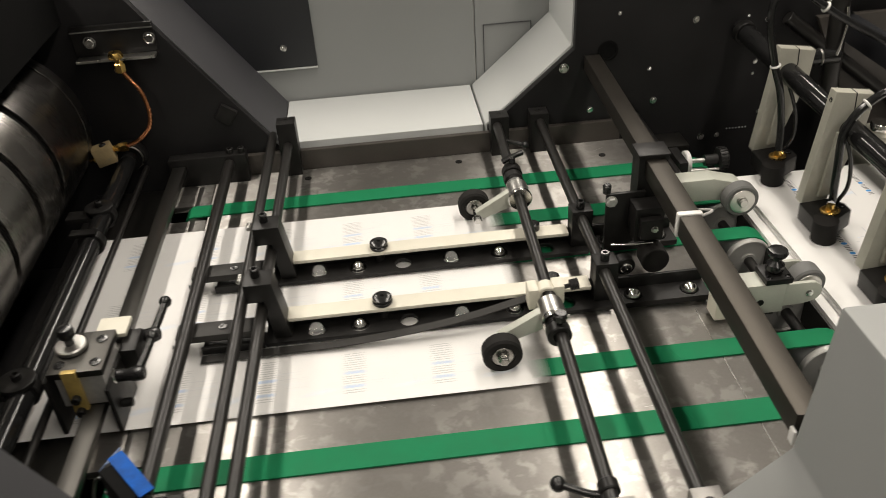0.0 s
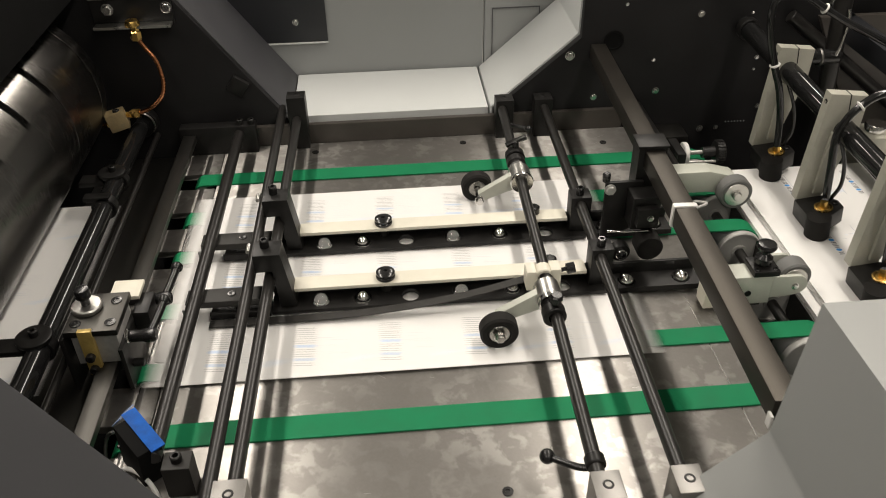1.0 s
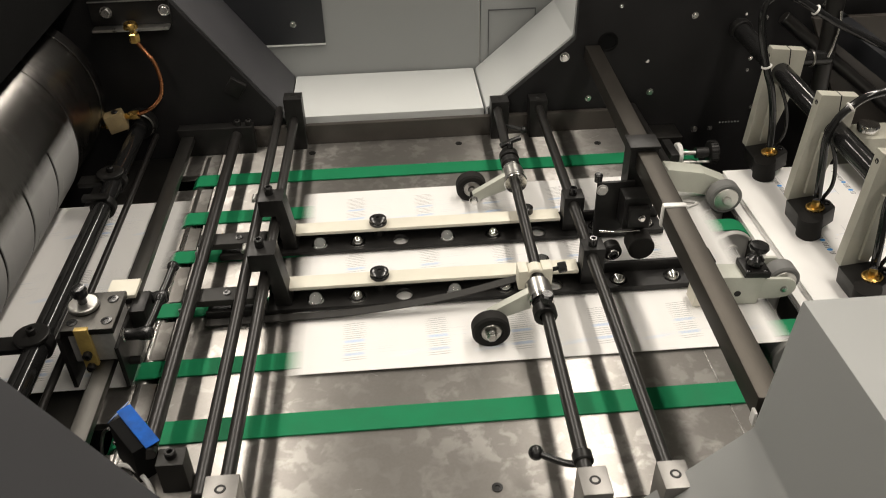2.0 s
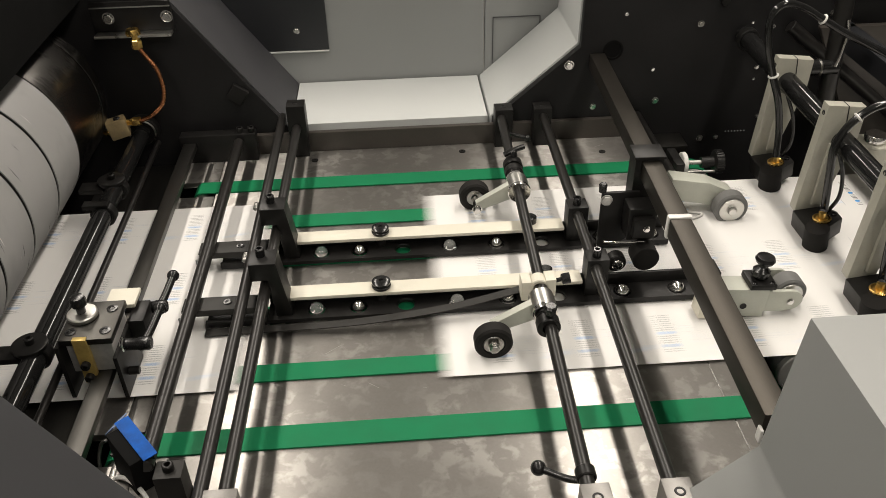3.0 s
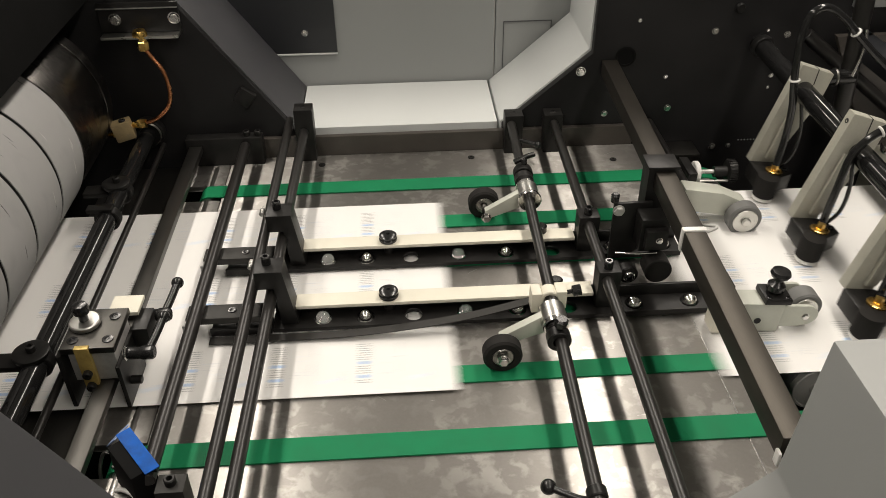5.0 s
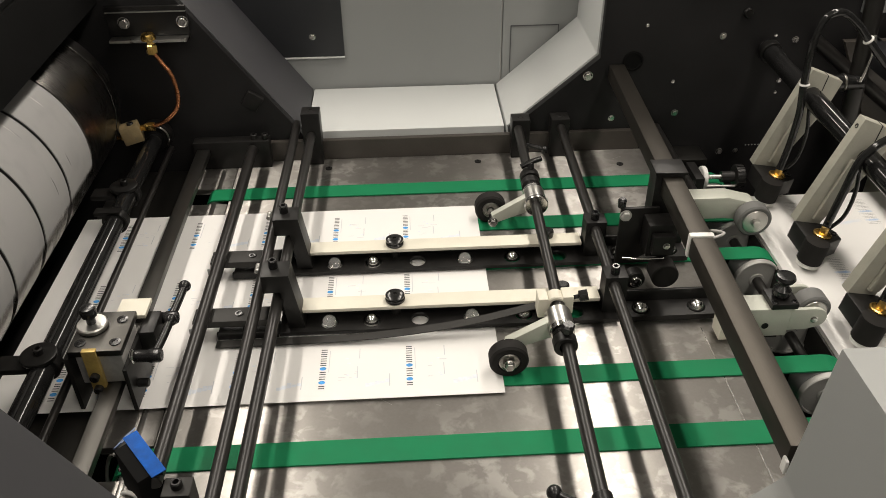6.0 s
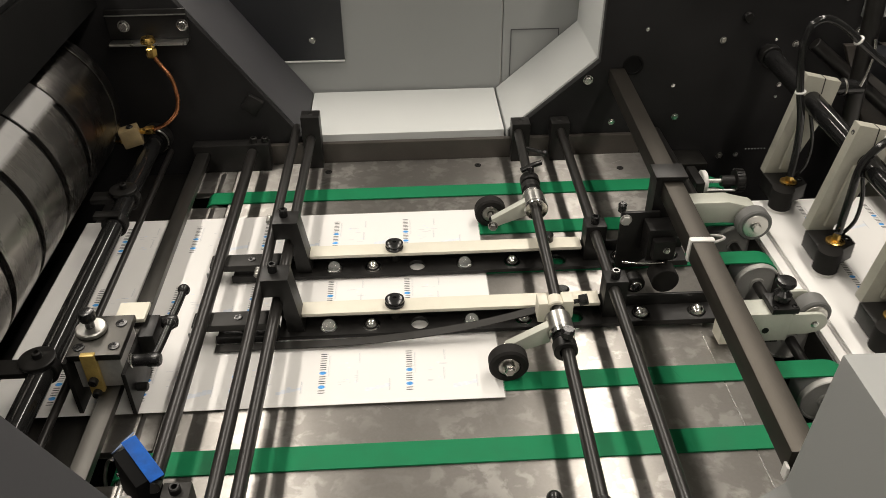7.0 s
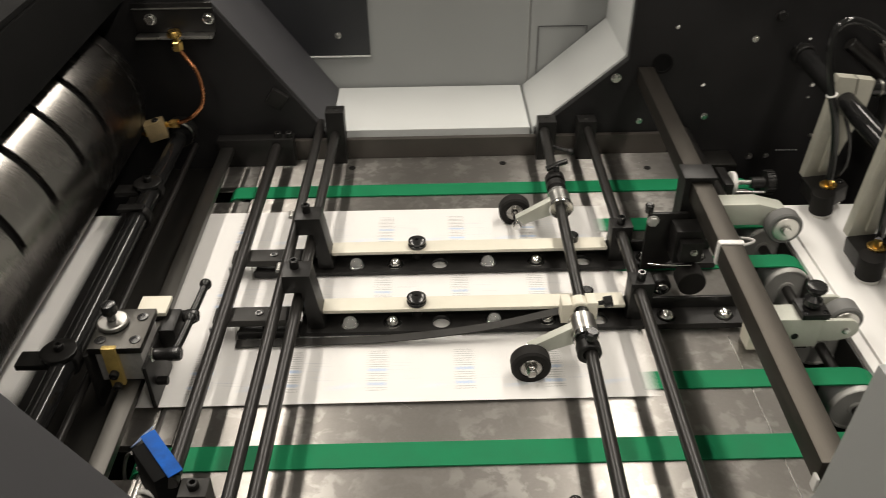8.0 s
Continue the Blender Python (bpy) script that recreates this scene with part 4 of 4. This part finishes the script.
def plain_roller_arm():
    """Long cast arm with a rounded end and an overhung roller."""
    x, y, z, rx, rz = 0.372, 0.886, 0.030, 0.409, 0.024
    a = thing("roller_arm", (x, y, z), "cast grey arm with a grey rubber drop roller", "roller arm", "drop roller arms")
    part("arm", prism(B(), rounded_end(0.336, 0.382, 0.0455, 0.017, rx - 0.002, rz + 0.002, 0.0125), 0.866, 0.889, 0.003), M_CREAMARM, a, "cast grey-green arm")
    part("boss", rod(B(), (rx, 0.8625, rz), (rx, 0.8665, rz), 0.008), M_CREAMARM, a)
    w = drop_roller(a, rx, 0.855, rz, 0.0195, 0.016)
    ROLL_ARMS.append((a, (x, y, z), w, w.location.copy(), 10.0))


def knobbed_roller_arm():
    """Square block with a forked end round its roller and a stacked star knob on top."""
    x, y, z, rx, rz = 0.338, 0.687, 0.022, 0.410, 0.0235
    a = thing("roller_arm", (x, y, z), "grey block arm with black knob and forked drop roller", "roller arm", "drop roller arms")
    part("block", box(B(), 0.331, 0.379, 0.676, 0.699, 0.0065, 0.040, 0.0008), M_CREAMARM, a, "machined grey-green block")
    for y0 in (0.6772, 0.7125):
        part("fork", prism(B(), [(0.3794, 0.012), (0.3794, 0.037), (0.4000, 0.037)] + [(0.4035 + 0.0125 * math.cos(t), 0.0255 + 0.0115 * math.sin(t)) for t in [math.pi * (0.5 - k / 8) for k in range(8)]] + [(0.3980, 0.0125)], y0, y0 + 0.004, 0.0007), M_CREAMARM, a)
        part("fork_bolt", hex_bolt(B(), (0.4035, y0, 0.0245), (0, -1, 0), 0.0030, 0.002), M_CHROME, a)
    part("web", box(B(), 0.3794, 0.386, 0.6813, 0.7124, 0.014, 0.034, 0.0006), M_CREAMARM, a)
    part("axle", rod(B(), (rx - 0.004, 0.679, rz), (rx - 0.004, 0.715, rz), 0.0030), M_CHROME, a)
    w = drop_roller(a, rx - 0.001, 0.6985, rz, 0.0172, 0.0185)
    part("knob_base", box(B(), 0.3575, 0.3835, 0.6745, 0.7005, 0.0402, 0.0465, 0.001), M_BLACK, a)
    for bx, by in ((0.3615, 0.6785), (0.3795, 0.6785)):
        part("base_screw", socket_screw(B(), bx, by, 0.0455, 0.0028, 0.0022), M_PLASTIC, a)
    part("knob", lathe(B(), [(0, 0), (0.006, 0), (0.0085, 0.003), (0.0085, 0.009), (0.006, 0.0115), (0.0042, 0.0135), (0.0042, 0.017), (0.0085, 0.0185), (0.0098, 0.0215), (0.0085, 0.0245), (0.003, 0.0255), (0, 0.0250)], (0.3700, 0.688, 0.0466), (0, 0, 1), 18), M_PLASTIC, a, "black stacked star knob")
    part("hole", lathe(B(), [(0, 0.0004), (0.0024, 0.0004), (0.0034, 0.0006), (0.0034, 0.0)], (0.3560, 0.6760, 0.020), (0, -1, 0), 18), M_BLACK, a)
    part("side_plate", box(B(), 0.3135, 0.3308, 0.676, 0.696, 0.0040, 0.031, 0.001), M_CREAM, a)
    part("stop_lug", box(B(), 0.334, 0.3385, 0.702, 0.726, 0.020, 0.041, 0.0006), M_BLACK, a)
    part("foot", box(B(), 0.352, 0.372, 0.678, 0.697, 0.0030, 0.0062, 0.0004), M_BEAM, a)
    ROLL_ARMS.append((a, (x, y, z), w, w.location.copy(), 4.0))


plain_roller_arm()
knobbed_roller_arm()
shaft = thing("drop_shaft", (0.35, 0.95, 0.03), "dark steel drop roller shaft under the beam", "shaft")
part("bar", rod(B(), (0.355, 0.889, 0.030), (0.355, 1.075, 0.030), 0.006), M_ROD, shaft)

adj = thing("adjuster_screw", (0.42, 0.975, 0.02), "brass adjusting screw with knurled grey knob", "adjuster")
part("bracket", box(B(), 0.352, 0.357, 0.955, 0.985, -0.02, 0.03, 0.001), M_BLACK, adj)
part("bracket", box(B(), 0.366, 0.377, 0.930, 0.972, -0.03, 0.033, 0.001), M_BLACK, adj)
part("spindle", rod(B(), (0.340, 0.965, 0.016), (0.43, 0.965, 0.014), 0.003), M_ALU, adj)
part("disc", ring(B(), (0.388, 0.965, 0.014), (1, 0, 0), 0.004, 0.0145, 0.006), M_WHITEPL, adj, "white nylon disc")
part("guide_pin", rod(B(), (0.340, 0.957, 0.006), (0.43, 0.957, 0.005), 0.0018), M_ALU, adj)
for i in range(20):
    t = 2 * math.pi * i / 20
    part("knurl", box(B(), 0.4285, 0.4375, -0.0010, 0.0010, 0.0138, 0.0153, 0.0003, pose(0, 0.965, 0.014) @ Matrix.Rotation(t, 4, "X")), M_BLACK, adj)
part("knob", lathe(B(), [(0, 0), (0.007, 0), (0.007, 0.016), (0.014, 0.017), (0.0145, 0.026), (0.012, 0.028), (0, 0.028)], (0.411, 0.965, 0.014), (1, 0, 0), 30), M_BLACK, adj, "grey knurled knob")

# ---- suction heads of the feeder ----
sucker_rod = thing("suction_shaft", (0.487, 0.8, 0.134), "thick black rocking shaft of the suction heads", "shaft")
part("bar", rod(B(), (0.526, 0.50, 0.082), (0.485, 1.079, 0.137), 0.0115, 28), M_GLOSS, sucker_rod)
part("flange", ring(B(), (0.4859, 1.0665, 0.1358), (-0.0705, 1.0, 0.095), 0.0117, 0.0145, 0.010), M_BLACK, sucker_rod)
second = thing("air_bar", (0.56, 0.8, 0.18), "black air pipe bar behind the suction heads", "pipe")
part("bar", box(B(), 0.60, 0.625, 0.45, 1.079, 0.125, 0.15, 0.002), M_HATCH, second)
SUCKERS = []


ARCH = [(0.4823, 0.0731), (0.4772, 0.1114), (0.4683, 0.1430), (0.4606, 0.1774), (0.4576, 0.2044), (0.4617, 0.2231), (0.4769, 0.2296), (0.4979, 0.2200), (0.5152, 0.2070), (0.5470, 0.1836), (0.5814, 0.1613), (0.6300, 0.1300)]
BEND = [(0.4845, 0.0339), (0.4843, 0.0793), (0.4843, 0.1141), (0.4908, 0.1318), (0.5009, 0.1445), (0.5187, 0.1563), (0.5419, 0.1601)]


def suction_head(y, line, ties, label):
    """Cream tapered arm with a split clamp, a black block, a suction cup, a brass fitting and a hose."""
    s = thing("suction_unit", (0.4945, y, 0.123), label, "suction head", "suction heads")
    part("arm", prism(B(), [(0.482, 0.157), (0.524, 0.1475), (0.519, 0.112), (0.498, 0.082), (0.488, 0.020), (0.4595, 0.028)], y - 0.008, y + 0.005, 0.001), M_ARM, s, "tapered cream arm")
    part("clamp_slit", box(B(), 0.5030, 0.5041, y - 0.0084, y + 0.0054, 0.133, 0.1524, 0), M_BLACK, s)
    bm = prism(B(), [(0.4585, 0.0), (0.5000, 0.0), (0.5130, 0.014), (0.5130, 0.027), (0.4930, 0.036), (0.4720, 0.045), (0.4585, 0.036)], 0.0, 0.020, 0.0012)
    for v in bm.verts:
        v.co = Vector((0.477 + (v.co.x - 0.483) * 0.8, y - 0.0086 - v.co.z * 1.05, 0.010 + v.co.y))
    bmesh.ops.recalc_face_normals(bm, faces=bm.faces)
    part("block", bm, M_BLACK, s)
    part("block_screw", socket_screw(B(), 0.4950, y - 0.029, 0.0298, 0.0030, 0.0025), M_PLASTIC, s)
    part("stub", rod(B(), (0.4940, y - 0.031, 0.0025), (0.4940, y - 0.031, 0.0098), 0.0045, 16), M_CHROME, s)
    part("side_plate", prism(B(), [(0.487, 0.112), (0.5120, 0.104), (0.487, 0.036), (0.476, 0.036)], y - 0.0125, y - 0.0083, 0.0006), M_ARM, s)
    part("cup", lathe(B(), [(0, 0.030), (0.0128, 0.030), (0.0132, 0.026), (0.0132, 0.0055), (0.0122, 0.0045), (0, 0.0045)], (0.4680, y - 0.048, 0.0005), (0, 0, 1), 28), M_RUBBER, s)
    part("foot_ring", lathe(B(), [(0.006, 0.0046), (0.0112, 0.0044), (0.0120, 0.0002), (0.0085, 0.0), (0.006, 0.0020)], (0.4680, y - 0.048, 0.0005), (0, 0, 1), 28), M_WHITEPL, s, "pale rubber lip")
    part("fitting", lathe(B(), [(0, 0), (0.0095, 0), (0.0100, 0.0022), (0.0085, 0.0030), (0.0070, 0.0018), (0.0045, 0.0025), (0.004, 0.010), (0, 0.010)], (0.4790, y - 0.034, 0.0302), (0, 0, 1), 22), M_BRASS, s)
    hose = part("hose", tube(B(), [(0.4790, y - 0.034, 0.039)] + [(x, y - 0.026, z) for x, z in line], 0.0043), M_GLOSS, s, "glossy black air hose")
    for x, z, dx, dz in ties:
        part("tie", ring(B(), (x, y - 0.026, z), (dx, 0, dz), 0.0044, 0.0062, 0.0026), M_WHITEPL, hose, "white cable tie")
    part("return_hose", tube(B(), [(0.4920, y - 0.020, 0.029), (0.5015, y - 0.022, 0.05), (0.5000, y - 0.022, 0.082), (0.4900, y - 0.020, 0.115)], 0.0022), M_GLOSS, s)
    part("set_screw", socket_screw(B(), 0.4815, y - 0.002, 0.146, 0.003, 0.002, (-1, 0, 0)), M_BLACK, s)
    SUCKERS.append((s, (0.4945, y, 0.123)))


suction_head(0.963, ARCH, [(0.4683, 0.145, -0.25, 1.0), (0.5185, 0.2045, 0.8, -0.6)], "cream suction head arm with a high arching hose")
for y in (0.836, 0.709):
    suction_head(y, BEND, [(BEND[4][0] + 0.004, BEND[4][1] + 0.003, 0.85, 0.55)], "cream suction head arm with black cup and bent hose")
valve = thing("air_valve", (0.56, 0.985, 0.14), "black air valve bar with stub and chrome pipe", "valve")
part("bar", rod(B(), (0.557, 0.990, 0.235), (0.567, 0.985, 0.060), 0.0105, 24), M_ROD, valve)
part("stub", rod(B(), (0.520, 0.982, 0.1290), (0.566, 0.982, 0.1295), 0.0095, 24), M_PLASTIC, valve)
part("ring", ring(B(), (0.543, 0.982, 0.129), (1, 0, 0), 0.0096, 0.011, 0.003), M_BAR, valve)
part("chrome_pipe", tube(B(), [(0.5611, 0.975, 0.1905), (0.5640, 0.974, 0.174), (0.5625, 0.973, 0.1535), (0.5580, 0.972, 0.134)], 0.0020), M_CHROME, valve, "thin chrome pipe")

# dark plate, slanted bar and capped block behind the suction heads
rear = thing("rear_plate", (0.75, 1.062, 0.06), "dark bronze-brown plate with small bolts on the feeder frame", "plate", "", "structure")
part("plate", prism(B(), [(0.575, 0.150), (1.2, 0.150), (1.2, -0.30), (0.80, -0.30)], 1.056, 1.066, 0.001), M_BRONZE, rear)
part("spacer", box(B(), 0.9, 1.1, 1.0662, 1.0798, 0.0, 0.1, 0.001), M_BLACK, rear)
for bx, bz, br in ((0.645, 0.112, 0.0065), (0.700, 0.060, 0.004), (0.690, 0.126, 0.004)):
    part("bolt", hex_bolt(B(), (bx, 1.056, bz), (0, -1, 0), br, br * 0.7), M_BLACK, rear)
slant = thing("slanted_bar", (0.62, 1.04, 0.09), "black slanted round bar before the feeder frame", "rod")
part("bar", rod(B(), (0.540, 1.068, 0.150), (0.740, 1.030, -0.002), 0.0085, 20), M_ROD, slant)
part("lug", rod(B(), (0.66, 1.0455, 0.061), (0.66, 1.0558, 0.061), 0.005), M_BLACK, slant)
cap = thing("capped_block", (0.628, 0.95, 0.03), "cream block with a bright steel cap beside the suction heads", "block")
part("block", box(B(), 0.606, 0.660, 0.930, 0.972, -0.03, 0.040, 0.0015), M_ARM, cap)
part("cap", lathe(B(), [(0, 0.0), (0.0125, 0.0), (0.0135, 0.001), (0.0135, 0.009), (0.0125, 0.0105), (0, 0.0108)], (0.624, 0.951, 0.0402), (0, 0, 1), 28), M_CHROME, cap, "bright steel cap")
part("stem", rod(B(), (0.633, 0.951, -0.119), (0.633, 0.951, -0.0302), 0.01), M_ROD, cap)

# ---- paper ----
SL, SW, SY = 0.466, 0.316, 0.778
pile = thing("paper_pile", (0.665, SY, -0.1), "tall pile of white printed sheets in the feeder", "paper pile")
part("paper_block", box(B(), 0.438, 0.438 + SL, SY - SW / 2, SY + SW / 2, -0.115, -0.0015, 0.0004), M_PAPER, pile)


part("lower_block", box(B(), 0.4270, 0.4379, SY - SW / 2 - 0.001, SY + SW / 2 + 0.001, -0.115, -0.0050, 0.0004), M_PAPER, pile)
stop_plate = thing("pile_stop", (0.423, SY, -0.12), "dark steel stop plate before the paper pile", "plate")
part("plate", box(B(), 0.4235, 0.4262, SY - 0.19, SY + 0.19, -0.119, -0.0090, 0.0008), M_BEAM, stop_plate)


def flat_quads(quads, z):
    bm = B()
    for x0, x1, y0, y1 in quads:
        bm.faces.new([bm.verts.new(p) for p in ((x0, y0, z), (x1, y0, z), (x1, y1, z), (x0, y1, z))])
    return bm


def print_marks():
    """Ink areas on one sheet, with its tail edge at x = 0: word bars, blue dots, thin rules and pale sketches."""
    rng = random.Random(4)
    ink, blue, rule, sky = [], [], [], []
    for i in range(5):
        for j in range(3):
            x, y = -0.086 - 0.081 * i, -0.117 + 0.116 * j
            for k in range(9):
                if k == 1 or k == 4:
                    continue
                y0 = y - 0.0265 + k * 0.0061
                ink.append((x - 0.0029, x + 0.0028, y0, y0 + 0.0011))
                ink.append((x - 0.0029, x + 0.0028, y0 + 0.0029, y0 + 0.0040))
            rule.append((x + 0.0052, x + 0.0058, y - 0.005, y + 0.024))
            rule.append((x + 0.0320, x + 0.0328, y - 0.014, y + 0.002))
            rule.append((x + 0.0335, x + 0.0342, y + 0.012, y + 0.026))
            rule.append((x + 0.062, x + 0.0628, y - 0.026, y - 0.010))
            for k in range(10):
                a, b = x + rng.uniform(0.014, 0.03), y + rng.uniform(-0.018, 0.012)
                rule.append((a, a + rng.uniform(0.002, 0.008), b, b + 0.0005)) if k < 6 else sky.append((a, a + 0.003, b, b + 0.0016))
            for k in range(5):
                a, b = x + 0.040 + 0.0045 * k, y - 0.026 + 0.0012 * k
                sky.append((a, a + 0.0042, b, b + rng.uniform(0.003, 0.007)))
            blue.append((x, y - 0.0182)), blue.append((x, y + 0.0001))
    return ink, blue, rule, sky


INK, BLUE, RULE, SKY = print_marks()


def disc_mesh(spots, z):
    bm = B()
    for x, y in spots:
        bm.faces.new([bm.verts.new((x + 0.0032 * math.cos(a * math.pi / 8), y + 0.0023 * math.sin(a * math.pi / 8), z)) for a in range(16)])
    return bm


SHEET_MESH = finish("sheet", box(B(), -SL, 0, -SW / 2, SW / 2, -0.00012, 0.00012, 0), M_PAPER)
MARKS = [(n, finish(n, q, m)) for n, q, m in (("wordmark", flat_quads(INK, 0.00022), M_INK), ("emblem", disc_mesh(BLUE, 0.00022), M_BLUEINK), ("ruling", flat_quads(RULE, 0.00021), M_PALE), ("sketch", flat_quads(SKY, 0.0002), M_SKYINK))]
SHEETS = []
PERIOD = 1.157
STOPS = (-1.109, 0.047, 1.187, 2.352, 3.525, 4.680, 5.835, 6.982, 8.140)
for k, stop in enumerate(STOPS):
    s = new("paper_sheet")
    s.empty_display_size = 0.02
    tagged(s, "white card sheet printed with rows of small marks", "paper sheet", "fed sheets")
    o = new("sheet", SHEET_MESH)
    o.parent = s
    for n, me in MARKS:
        q = new(n, me)
        q.parent = s
        tagged(q, kind="stuff")
    SHEETS.append((s, stop, 0.0038 - 0.0003 * k))


# ---- what moves ----
def tail_x(tau):
    """Place of a sheet's tail edge, tau seconds after it meets the front stops."""
    start, v_in, v_out = -0.993, 0.81, 0.58
    if tau < start:
        return 0.1 - v_in * start
    if tau < 0:
        return 0.1 - v_in * tau
    if tau < 0.257:
        return 0.1
    d = tau - 0.257
    return max(0.1 - v_out * d - 0.03 * d * d, -1.35)


def motions():
    steps = 240
    for s, t0, zp in SHEETS:
        rows = []
        for i in range(0, steps + 1):
            t = 8.0 * i / steps
            tau = t - t0
            x = sum(tail_x(tau + d) for d in (-0.012, 0.0, 0.012)) / 3
            a = min(max((tau + 0.993) / 0.25, 0.0), 1.0)
            rows.append((t, pose(x, SY, zp + (0.0030 - zp) * a)))
        walk(s, rows)
    walk(cylinder, [(8.0 * i / 160, pose(CX, 0.78, CZ, 0, TURN0 + 360 * (8.0 * i / 160) / PERIOD, 0)) for i in range(161)])
    for w, at in WHEELS:
        walk(w, [(8.0 * i / 240, pose(*at, 0, -75.0 * i, 0)) for i in range(241)])
    for a, at, w, wat, swing in ROLL_ARMS:
        rows = []
        for i in range(161):
            t = i / 20
            ph = (t - 6.0) / PERIOD % 1.0
            down = min(max((ph - 0.02) / 0.05, 0), 1) * min(max((0.66 - ph) / 0.06, 0), 1)
            rows.append((t, pose(*at, 0, swing * down, 0)))
        walk(a, rows)
        walk(w, [(8.0 * i / 240, pose(*wat, 0, -70.0 * i, 0)) for i in range(241)])
    for s, at in SUCKERS:
        rows = []
        for i in range(161):
            t = i / 20
            ph = t % PERIOD
            rows.append((t, pose(*at, 0, float(np.interp(ph, (0, 0.06, 0.20, 0.26, 0.31, 0.42, 0.52, 0.62, 0.98, PERIOD), (2.7, 7.6, 16.2, 18, 18, 9, 5.4, 0, 0, 2.7))) - 7, 0)))
        walk(s, rows)


TURN0 = 70.0

motions()
